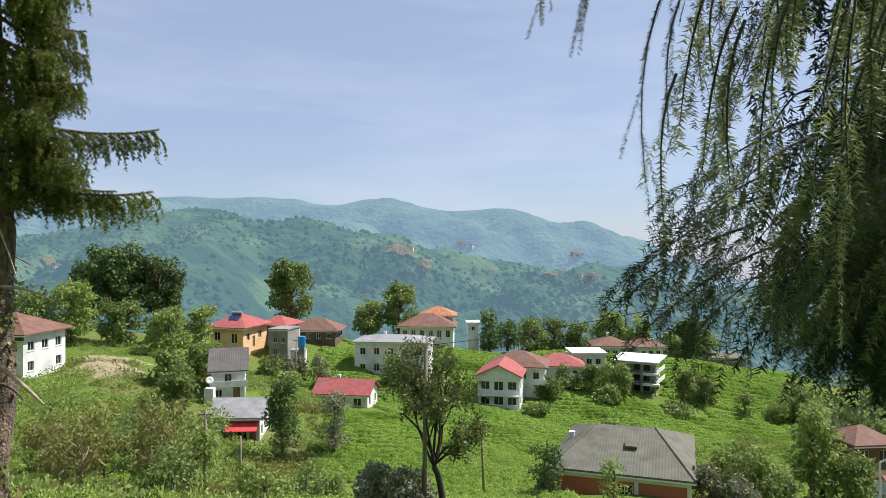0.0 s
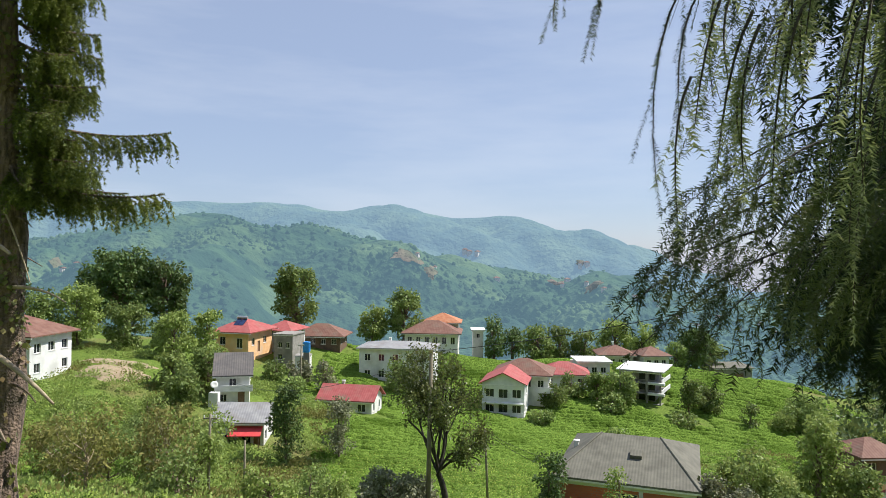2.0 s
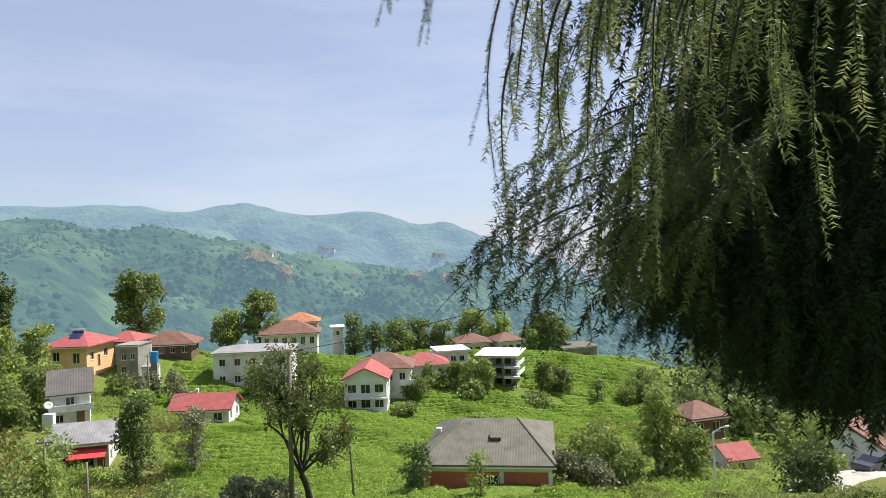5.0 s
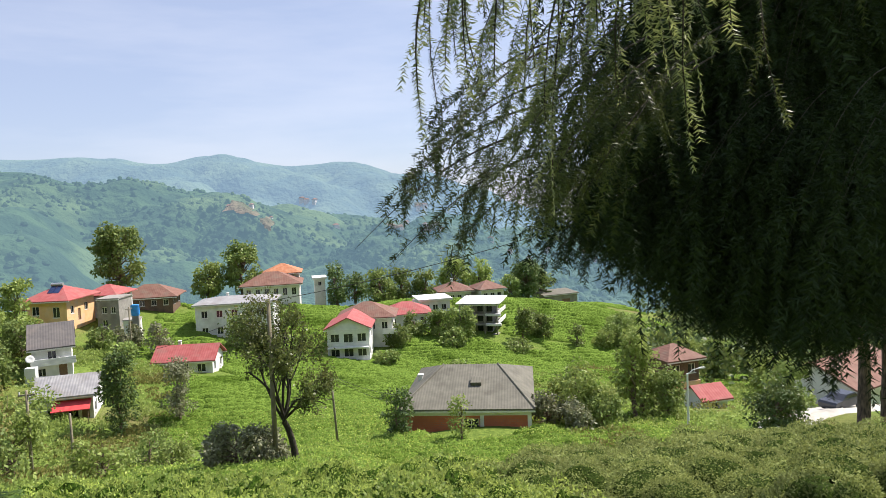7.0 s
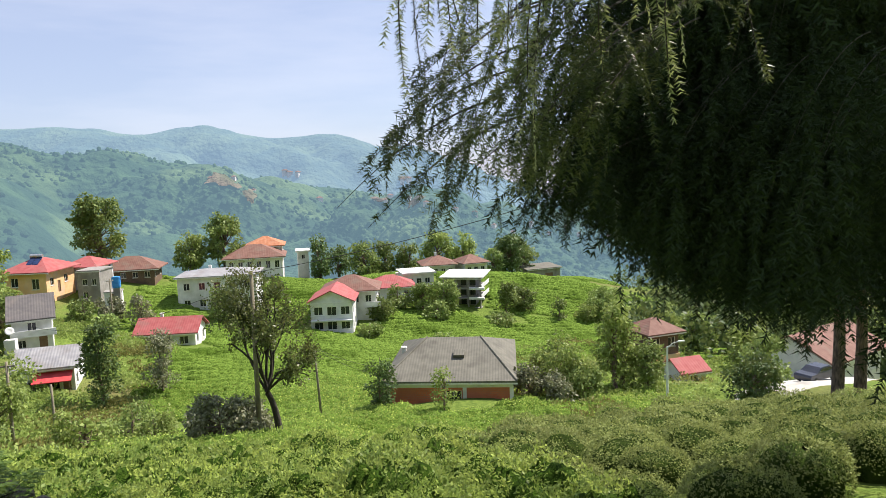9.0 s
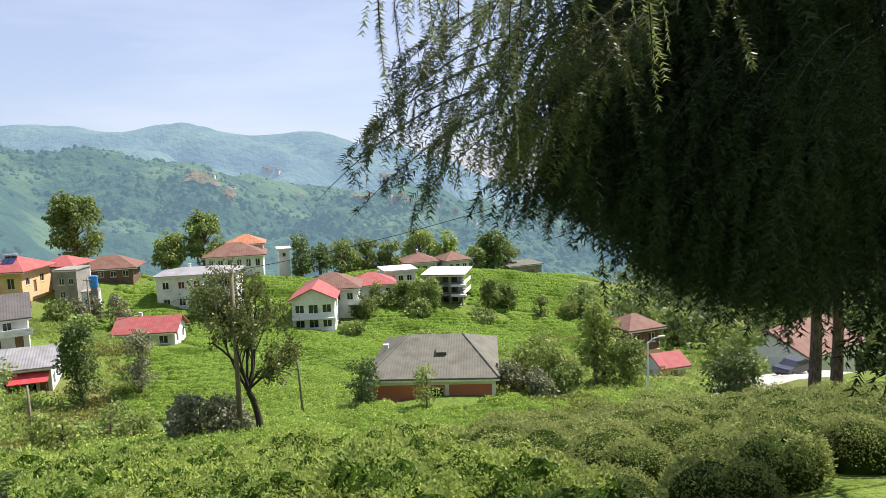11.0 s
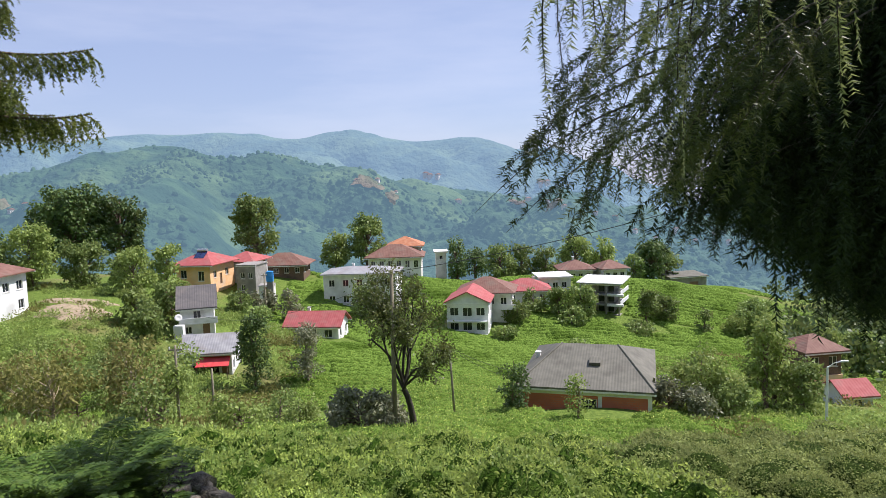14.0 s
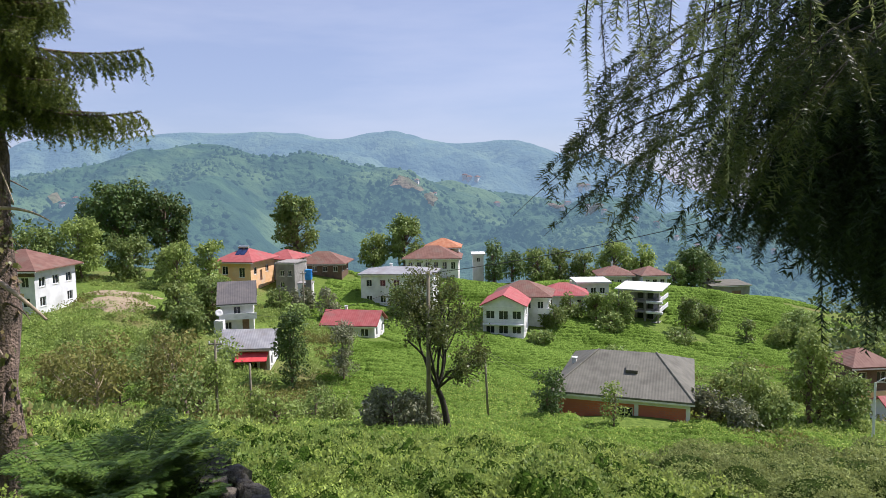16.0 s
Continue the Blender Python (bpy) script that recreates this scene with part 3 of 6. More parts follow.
def roof_mesh(kind, w, d, z, rise, over, along="x", thick=0.16, ridge=None):
    """A roof with thickness. along: the way of the ridge."""
    bm = bmesh.new()
    a, b = w / 2 + over, d / 2 + over
    base = [(-a, -b, z), (a, -b, z), (a, b, z), (-a, b, z)]
    if kind == "flat":
        box_into(bm, -a, a, -b, b, z, z + rise)
        return bm
    if kind == "shed":
        pts = [(-a, -b, z), (a, -b, z), (a, b, z + rise), (-a, b, z + rise)]
        lo = [bm.verts.new(p) for p in pts]
        hi = [bm.verts.new((p[0], p[1], p[2] + thick)) for p in pts]
        bm.faces.new(lo[::-1])
        bm.faces.new(hi)
        for i in range(4):
            k = (i + 1) % 4
            bm.faces.new((lo[i], lo[k], hi[k], hi[i]))
        return bm
    hip = min(a, b) if kind == "hip" else 0.0
    if along == "x":
        r0, r1 = (-a + hip, 0, z + rise), (a - hip, 0, z + rise)
        if kind == "hip" and a - hip < 0.3:
            r0, r1 = (-0.3, 0, z + rise), (0.3, 0, z + rise)
        if ridge:
            r0, r1 = (-ridge, 0, z + rise), (ridge, 0, z + rise)
        order = [((0, 1), (1, 0)), ((1, 2), (1,)), ((2, 3), (0, 1)), ((3, 0), (0,))]
    else:
        r0, r1 = (0, -b + hip, z + rise), (0, b - hip, z + rise)
        if kind == "hip" and b - hip < 0.3:
            r0, r1 = (0, -0.3, z + rise), (0, 0.3, z + rise)
        order = [((0, 1), (0,)), ((1, 2), (1, 0)), ((2, 3), (1,)), ((3, 0), (0, 1))]
    for dz, flip in ((thick, False), (0.0, True)):
        bv = [bm.verts.new((p[0], p[1], p[2] + dz)) for p in base]
        rv = [bm.verts.new((p[0], p[1], p[2] + dz)) for p in (r0, r1)]
        for (i, k), tops in order:
            if kind == "gable" and len(tops) == 1:
                continue
            vs = [bv[i], bv[k]] + [rv[t] for t in tops]
            bm.faces.new(vs[::-1] if flip else vs)
        if not flip:
            keep_b, keep_r = bv, rv
        else:
            for i in range(4):
                k = (i + 1) % 4
                tops = order[i][1]
                if kind == "gable" and len(tops) == 1:
                    r = tops[0]
                    bm.faces.new((bv[i], rv[r], keep_r[r], keep_b[i]))
                    bm.faces.new((rv[r], bv[k], keep_b[k], keep_r[r]))
                else:
                    bm.faces.new((bv[i], bv[k], keep_b[k], keep_b[i]))
    bmesh.ops.recalc_face_normals(bm, faces=bm.faces[:])
    return bm


def window_part(parent, side, w, d, a, b, c, e, door=False, name=None, bars=1):
    """A window or door set back in its opening: frame and panes."""
    fr = side_frame(side, w, d)
    t = 0.07

    def blk(x0, x1, r0, r1, z0, z1, bm):
        p, q = fr(x0, r0, z0), fr(x1, r1, z1)
        box_into(bm, *sorted((p[0], q[0])), *sorted((p[1], q[1])), z0, z1)
    bm = bmesh.new()
    blk(a, a + t, 0.1, 0.165, c, e, bm)
    blk(b - t, b, 0.1, 0.165, c, e, bm)
    blk(a + t, b - t, 0.1, 0.165, c, c + t, bm)
    blk(a + t, b - t, 0.1, 0.165, e - t, e, bm)
    if not door:
        for k in range(bars):
            mid = a + (b - a) * (k + 1) / (bars + 1)
            blk(mid - 0.03, mid + 0.03, 0.1, 0.16, c + t, e - t, bm)
    win = part(name or ("door" if door else "window"), bm, M["frame_dark"] if door else M["frame"], parent)
    bm = bmesh.new()
    blk(a + t, b - t, 0.13, 0.15, c + t, e - t, bm)
    part("door_leaf" if door else "pane", bm, M["frame_dark"] if door else M["glass"], win)
    if not door:
        bm = bmesh.new()
        blk(a - 0.06, b + 0.06, -0.07, 0.0, c - 0.07, c - 0.004, bm)
        part("sill", bm, M["frame"], win)
    return win


def row_of(n, length, z, ww=1.1, hh=1.2, margin=0.8):
    gap = (length - 2 * margin - n * ww) / max(n - 1, 1) if n > 1 else 0
    x0 = margin if n > 1 else (length - ww) / 2
    return [(x0 + i * (ww + gap), x0 + i * (ww + gap) + ww, z, z + hh) for i in range(n)]


def house(x, y, z, yaw, w, d, h, wall, roof, kind="gable", rise=2.0, over=0.45, along="x", front=(), right=(), left=(), doors=(),
          label="", gable_wall=None, foot=1.6, name="house", group="village houses", trim=None, ridge=None):
    hs = tagged(empty(name, x, y, z, yaw), label, "house", group)
    bm = bmesh.new()
    holes = {"front": list(front), "right": list(right), "left": list(left), "back": []}
    for s in holes:
        doors_here = [q[1:] for q in doors if q[0] == s]
        facade(bm, w if s in ("front", "back") else d, -foot, h, holes[s] + doors_here, side_frame(s, w, d))
    part("wall", bm, wall, hs)
    if kind == "gable":
        for e in (-1, 1):
            bm = bmesh.new()
            if along == "x":
                pts = [(e * w / 2, -d / 2, h), (e * w / 2, d / 2, h), (e * w / 2, 0, h + rise * d / (d + 2 * over))]
                back = [(p[0] - e * 0.2, p[1], p[2]) for p in pts]
            else:
                pts = [(-w / 2, e * d / 2, h), (w / 2, e * d / 2, h), (0, e * d / 2, h + rise * w / (w + 2 * over))]
                back = [(p[0], p[1] - e * 0.2, p[2]) for p in pts]
            f, b = [bm.verts.new(p) for p in pts], [bm.verts.new(p) for p in back]
            bm.faces.new(f)
            bm.faces.new(b[::-1])
            for i in range(3):
                bm.faces.new((f[i], b[i], b[(i + 1) % 3], f[(i + 1) % 3]))
            bmesh.ops.recalc_face_normals(bm, faces=bm.faces[:])
            part("gable", bm, gable_wall or wall, hs)
        drop = rise * over / ((d if along == "x" else w) / 2 + over)
    else:
        drop = 0.0
    part("roof", roof_mesh(kind, w, d, h - drop * 0.9 + 0.01, rise, over, along, ridge=ridge), roof, hs)
    zz = h - drop * 0.9 - 0.14
    for q in ((-w / 2 - over, w / 2 + over, -d / 2 - over, -d / 2 - over + 0.08), (-w / 2 - over, w / 2 + over, d / 2 + over - 0.08, d / 2 + over)):
        part("fascia", box(*q, zz, zz + 0.15), trim or M["frame"], hs)
    for s in ("front", "right", "left"):
        for a in holes[s]:
            window_part(hs, s, w, d, *a)
    for q in doors:
        window_part(hs, q[0], w, d, *q[1:], door=True)
    return hs


def chimney(parent, x, y, z, h=1.0, s=0.45, material=None):
    bm = box(x - s / 2, x + s / 2, y - s / 2, y + s / 2, z, z + h)
    box_into(bm, x - s / 2 - 0.06, x + s / 2 + 0.06, y - s / 2 - 0.06, y + s / 2 + 0.06, z + h, z + h + 0.1)
    return part("chimney", bm, material or M["grey_white"], parent)


# plastered house on the bank, rusty hipped roof
a_h = house(-55.4, 89.2, -16.2, -6, 8.6, 8, 5.6, M["grey_white"], M["roof_rust"], "hip", 2.3, 0.8,
            front=row_of(3, 8.6, 3.5, 1.1, 1.3) + row_of(3, 8.6, 1.0, 1.0, 1.2), right=row_of(3, 8, 3.5, 1.2, 1.2) + row_of(2, 8, 1.0),
            label="white plastered two-storey house with rusty red hipped roof")
# a dark strip stands in for the balcony openings below the roof
bm = box(-4.4, 4.4, -4.12, -4.0, 4.9, 5.5)
part("upper_band", bm, M["wood_dark"], a_h, "dark band standing for the openings under the eaves")
# white house with the dark roof
b_h = house(-29.8, 96.2, -20.2, 15, 4.3, 6.6, 4.0, M["white"], M["roof_dark"], "gable", 2.6, 0.5,
            front=row_of(1, 4.3, 2.2, 1.0, 1.2) + [(0.5, 1.4, 0.3, 1.3)], right=row_of(2, 6.6, 2.2), doors=[("front", 2.8, 3.7, 0.0, 1.7)],
            label="white two-storey house with dark grey sheet roof")
part("balcony", box(-2.3, 2.6, -4.3, -3.31, 1.75, 1.95), M["grey_white"], b_h)
part("balcony_parapet", box(-2.3, 2.6, -4.3, -4.2, 1.954, 2.6), M["white"], b_h)
# tin roofed house with the red awning
c_h = house(-24.4, 83.4, -22.9, 3, 5.6, 5.4, 3.4, M["white"], M["roof_tin"], "gable", 1.7, 0.6,
            front=[(1.0, 2.0, 0.6, 1.8), (3.0, 4.1, 0.6, 1.8)], right=row_of(2, 5.4, 0.9, 0.9, 1.1), doors=[("front", 4.4, 5.2, 0.0, 2.0)],
            label="white house with weathered tin roof and red awning")
bm = bmesh.new()
for q in ((-1.1, 2.7),):
    vs = [bm.verts.new(p) for p in ((q[0], -2.75, 2.75), (q[1], -2.75, 2.75), (q[1], -4.2, 1.95), (q[0], -4.2, 1.95), (q[0], -2.75, 2.67), (q[1], -2.75, 2.67), (q[1], -4.2, 1.87), (q[0], -4.2, 1.87))]
    for f in ((0, 1, 2, 3), (4, 7, 6, 5), (0, 3, 7, 4), (1, 5, 6, 2), (2, 6, 7, 3), (0, 4, 5, 1)):
        bm.faces.new([vs[i] for i in f])
part("awning", bm, M["awning"], c_h, "faded red awning")
for q in (-0.95, 2.5):
    part("awning_post", box(q - 0.04, q + 0.04, -4.14, -4.06, -1.2, 1.9), M["wood_dark"], c_h)
# orange house and its neighbours
d_h = house(-38.2, 129.6, -18.7, -13, 6.6, 9.0, 4.4, M["orange"], M["roof_red"], "hip", 2.1, 0.9,
            front=[(0.8, 2.0, 2.1, 3.6), (4.2, 5.4, 1.6, 3.4)], right=[(1.2, 2.3, 2.0, 3.3), (5.6, 6.8, 2.0, 3.3)], doors=[("right", 3.4, 4.3, 0.6, 2.6)],
            label="orange plastered house with bright red hipped roof")
part("porch_roof", roof_mesh("shed", 3.4, 3.2, 2.9, 1.0, 0.2), M["roof_red"], d_h).matrix_basis = pose(-4.9, -1.5, 0)
for q in (-6.4, -3.6):
    part("porch_post", box(q - 0.09, q + 0.09, -3.1, -2.92, -1.5, 3.0), M["wood_dark"], d_h)
bm = bmesh.new()
for k in range(2):
    vs = box_into(bm, -0.9 + k * 1.0, 0.0 + k * 1.0, -1.0, 0.9, -0.05, 0.05)
sp = part("solar_panel", bm, M["solar"], d_h, "dark blue solar water heater panel")
sp.matrix_basis = pose(0.2, -2.0, 6.1, 32, 0, 0)
bm = bmesh.new()
bmesh.ops.create_cone(bm, cap_ends=True, segments=16, radius1=0.3, radius2=0.3, depth=2.0, matrix=pose(0.2, -1.1, 6.85, 0, 90, 0))
part("water_tank", bm, M["metal"], d_h, smooth=False)
house(-32.6, 138.0, -18.9, -13, 5.4, 7, 3.9, M["grey_white"], M["roof_red"], "hip", 1.6, 0.8, right=row_of(2, 7, 3.2), label="grey rendered house with red hipped roof")
e_h = house(-30.0, 130.5, -20.0, -13, 3.8, 5.0, 5.0, M["concrete"], M["concrete"], "flat", 0.2, 0.15, front=[(0.8, 1.7, 2.6, 3.7), (2.4, 3.2, 2.6, 3.7), (0.8, 1.7, 0.4, 1.5)],
            label="bare concrete flat-roofed annex beside the orange house")
house(-26.0, 124.5, -20.2, 5, 2.6, 2.6, 2.0, M["white"], M["concrete"], "flat", 0.15, 0.1, doors=[("front", 0.8, 1.6, 0.0, 1.8)], label="small white washed outbuilding with flat roof")
f_h = house(-26.6, 146.0, -19.6, -4, 9.2, 6.5, 2.7, M["wood_dark"], M["roof_rust"], "hip", 2.2, 1.1, front=row_of(4, 9.2, 1.1, 1.0, 1.1), right=row_of(2, 6.5, 1.1, 0.9, 1.0),
            label="low dark timber house with rusty brown roof")
# long pale house with flat grey roof
g_h = house(-9.2, 131.5, -23.9, -7, 13.6, 8, 6.6, M["grey_white"], M["roof_tin"], "hip", 0.9, 0.5,
            front=row_of(5, 13.6, 4.3, 1.1, 1.3, 1.0) + row_of(5, 13.6, 1.3, 1.1, 1.3, 1.0), right=row_of(3, 8, 4.3) + row_of(3, 8, 1.3), label="long pale grey two-storey house with low sheet roof")
chimney(g_h, -2.0, 1.0, 7.0)
h_h = house(-3.4, 155.0, -22.2, -3, 11.6, 9, 5.2, M["white"], M["roof_rust"], "hip", 2.4, 0.8, front=row_of(6, 11.6, 2.9, 1.0, 1.6, 0.6), right=row_of(3, 9, 2.9, 1.0, 1.6),
            label="white two-storey house with brown hipped roof")
house(-1.2, 161.0, -22.4, -3, 7.5, 7, 7.1, M["white"], M["roof_tile"], "hip", 1.9, 0.7, front=row_of(3, 7.5, 5.1, 1.1, 1.2), right=row_of(2, 7, 5.1), label="tall white house with orange clay tile roof")
house(7.0, 162.0, -22.4, 0, 2.4, 4.5, 5.2, M["white"], M["white"], "flat", 0.25, 0.45, front=row_of(1, 2.4, 3.5, 0.8, 1.0, 0.5), label="narrow white flat-roofed tower house")
# little red roofed house in the tea
i_h = house(-15.1, 108.6, -25.9, -10, 8.3, 5.6, 3.8, M["white"], M["roof_red"], "gable", 1.9, 0.55, front=[(0.8, 1.5, 2.3, 3.0), (2.6, 3.2, 1.9, 3.2), (4.2, 4.8, 1.9, 3.2), (6.0, 7.3, 1.9, 3.1)],
            right=row_of(2, 5.6, 1.9, 0.9, 1.2), doors=[("left", 1.0, 1.9, 0.0, 2.0)], label="small white house with bright red sheet roof among tea rows")
chimney(i_h, -1.4, 0.4, 5.1, 0.9, 0.4)
# gabled house and the wing behind it
j_h = house(10.2, 119.6, -27.0, -12, 7.0, 9, 5.9, M["grey_white"], M["roof_red"], "gable", 1.9, 0.55, "y",
            front=[(0.5, 2.0, 3.5, 4.9), (2.7, 4.3, 3.3, 4.9), (5.0, 6.5, 3.5, 4.9), (0.5, 2.0, 1.0, 2.3), (2.7, 4.3, 0.9, 2.4), (5.0, 6.5, 1.0, 2.3)],
            right=row_of(3, 9, 3.5) + row_of(3, 9, 1.0), label="white two-storey gabled house with red roof", gable_wall=M["grey_white"])
for zz in (2.75, 0.35):
    bm = box(-3.4, 3.4, -5.5, -4.52, zz - 0.16, zz)
    bl = part("balcony", bm, M["grey_white"], j_h)
    bm = bmesh.new()
    box_into(bm, -3.4, 3.4, -5.5, -5.44, zz + 0.85, zz + 0.92)
    for k in range(15):
        q = -3.37 + k * 6.74 / 14
        box_into(bm, q - 0.02, q + 0.02, -5.49, -5.45, zz, zz + 0.85)
    part("railing", bm, M["grey_white"], bl)
j2 = house(14.0, 126.8, -26.0, -12, 9.4, 8, 5.0, M["white"], M["roof_rust"], "hip", 2.3, 0.8, front=row_of(4, 9.4, 2.9, 1.1, 1.3), right=row_of(2, 8, 2.9, 1.2, 1.3), label="white house with weathered red-brown hipped roof")
part("balcony", box(3.0, 5.6, -5.0, -4.02, 2.1, 2.3), M["white"], j2)
part("balcony_parapet", box(3.0, 5.6, -5.0, -4.9, 2.304, 3.1), M["white"], j2)
k_h = house(23.0, 137.4, -25.8, -4, 8.8, 7, 3.0, M["grey_white"], M["roof_red"], "hip", 2.0, 0.7, front=row_of(3, 8.8, 1.0, 1.2, 1.3), doors=[("front", 6.9, 7.8, 0.0, 2.0)], label="low pale house with bright red hipped roof")
chimney(k_h, 1.6, 0.5, 4.4, 0.9)
house(30.2, 146.0, -25.0, 0, 6.4, 7, 3.4, M["grey_white"], M["white"], "flat", 0.25, 0.5, front=row_of(3, 6.4, 1.2), label="low building with white flat roof")
m_h = house(37.7, 157.0, -25.9, -4, 7.2, 7, 4.2, M["white"], M["roof_rust"], "hip", 1.8, 0.7, front=row_of(4, 7.2, 2.2, 1.0, 1.2, 0.5), right=row_of(3, 7, 2.2), label="white house with brown-red hipped roof")
chimney(m_h, -0.3, 0, 5.7, 1.1)
n_h = house(45.2, 154.6, -26.3, 8, 5.6, 6.4, 4.8, M["white"], M["roof_rust"], "hip", 1.6, 0.7, front=row_of(3, 5.6, 2.8, 1.0, 1.2, 0.6), right=row_of(3, 6.4, 2.8, 0.9, 1.2), label="white house with brown hipped roof")


def slab_building():
    """Unfinished concrete frame: slabs, columns, set-back walls, white roof sheet."""
    hs = tagged(empty("house", 38.2, 134.4, -27.4, -28), "unfinished grey concrete building with open balconies and white roof", "house", "village houses")
    w, d = 7.9, 8.0
    bm = bmesh.new()
    box_into(bm, -w / 2 + 0.3, w / 2 - 1.5, -d / 2 + 1.5, d / 2, -1.5, 5.7)
    part("wall", bm, M["concrete"], hs)
    for k in range(4):
        part("floor_slab", box(-w / 2, w / 2, -d / 2, d / 2, 1.95 * k - 0.2, 1.95 * k), M["concrete"] if k < 3 else M["grey_white"], hs)
    part("roof", roof_mesh("shed", w, d, 6.05, 0.3, 0.5), M["white"], hs, "white sheet roof")
    for cx in (-3.75, -1.2, 1.3, 3.75):
        for k in range(3):
            part("column", box(cx - 0.14, cx + 0.14, -d / 2 + 0.04, -d / 2 + 0.32, 1.95 * k + 0.004, 1.95 * k + 1.746), M["concrete"], hs)
    for k in range(3):
        if k:
            part("parapet", box(1.6, w / 2 + 0.7, -d / 2 - 0.8, -d / 2 - 0.04, 1.95 * k - 0.15, 1.95 * k + 0.25), M["white"], hs)
            part("parapet", box(w / 2 + 0.02, w / 2 + 0.16, -d / 2, d / 2, 1.95 * k, 1.95 * k + 0.75), M["grey_white"], hs)
        for q in (-2.7, 0.1, 2.0):
            bm = box(q - 0.55, q + 0.55, -d / 2 + 1.44, -d / 2 + 1.49, 1.95 * k + 0.4, 1.95 * k + 1.6)
            part("window", bm, M["glass"], hs)
    return hs


slab_building()
house(67.8, 168.5, -29.8, 8, 9.6, 6, 3.6, M["concrete"], M["roof_grey"], "shed", 0.5, 0.4, right=row_of(1, 6, 1.2), front=[(2.5, 3.5, 1.0, 2.2)], doors=[("front", 5.0, 7.4, 0.0, 2.4)], label="plain concrete shed with grey roof on a grassy knoll")

# brick house below the terrace
q_h = house(16.75, 63.2, -22.0, -19.3, 11.0, 13.8, 3.5, M["brick"], M["roof_grey"], "hip", 2.15, 0.45, "x", ridge=2.6,
            front=[(5.2, 6.6, 1.0, 2.7)], left=row_of(3, 13.8, 1.1, 1.3, 1.4), label="red hollow-brick house with grey corrugated hipped roof", foot=3.0)
for px in (-5.43, 5.43, 1.35):
    part("corner_post", box(px - 0.17, px + 0.17, -6.98, -6.7, -3.0, 3.36), M["white"], q_h, "white painted concrete post")
part("ring_beam", box(-5.56, 5.56, -6.99, -6.9, 3.0, 3.355), M["grey_white"], q_h)
chimney(q_h, -4.95, 0.2, 3.4, 1.35, 0.42, M["white"])
bm = box(-0.5, 0.5, -0.55, 0.55, -0.1, 0.34, 0.02)
hatch = part("roof_hatch", bm, M["roof_grey"], q_h)
hatch.matrix_basis = pose(0.7, -3.2, 4.86, 16, 0, 0)
for s in (-1, 1):  # hip caps
    bm = bmesh.new()
    v, f = tube_arrays([(s * 5.9, -7.3, 3.72), (s * 2.6, 0.0, 5.84)], [0.09, 0.09], 6)
    vv = [bm.verts.new(p) for p in v]
    for q in f:
        bm.faces.new([vv[i] for i in q])
    part("hip_cap", bm, M["roof_grey"], q_h)

# low shed among the hazels
house(-25.5, 64.4, -20.95, 12, 3.6, 2.8, 1.5, M["wood_dark"], M["roof_dark"], "shed", 0.6, 0.3, doors=[("front", 1.2, 2.2, 0.0, 1.4)], label="low dark timber shed among hazel bushes", name="shed", group="")
# houses beside the road
r_h = house(47.6, 78.8, -26.4, 6, 4.4, 4.6, 4.7, M["wood_dark"], M["roof_rust"], "hip", 1.5, 0.7, front=row_of(2, 4.4, 2.9, 1.1, 1.2, 0.5), doors=[("front", 1.0, 1.9, 0.0, 2.0)], label="two-storey dark timber house with rust-red hipped roof")
part("lower_wall", box(-2.3, 2.3, -2.5, -2.31, -1.5, 1.9), M["orange"], r_h, "ochre painted ground floor wall")
house(46.8, 70.5, -26.6, 3, 3.2, 3.6, 2.3, M["grey_white"], M["roof_red"], "gable", 1.3, 0.5, front=row_of(1, 3.2, 0.9, 1.0, 1.0), label="small outbuilding with faded red roof")
t_h = house(57.4, 61.5, -24.2, 20, 10.5, 8, 3.6, M["white"], M["roof_rust"], "gable", 2.2, 0.7, front=row_of(3, 10.5, 1.2, 1.2, 1.3), left=row_of(2, 8, 1.2), doors=[("front", 1.0, 2.0, 0.0, 2.1)], label="white house with patched tin and rust-red roof by the road")
part("roof_patch", roof_mesh("shed", 3.4, 4.6, 2.95, 2.02, 0.0, thick=0.09), M["roof_tin"], t_h, "pale tin roof sheets").matrix_basis = pose(-4.0, -2.32, 0.2)

# ---------------- trees ----------------


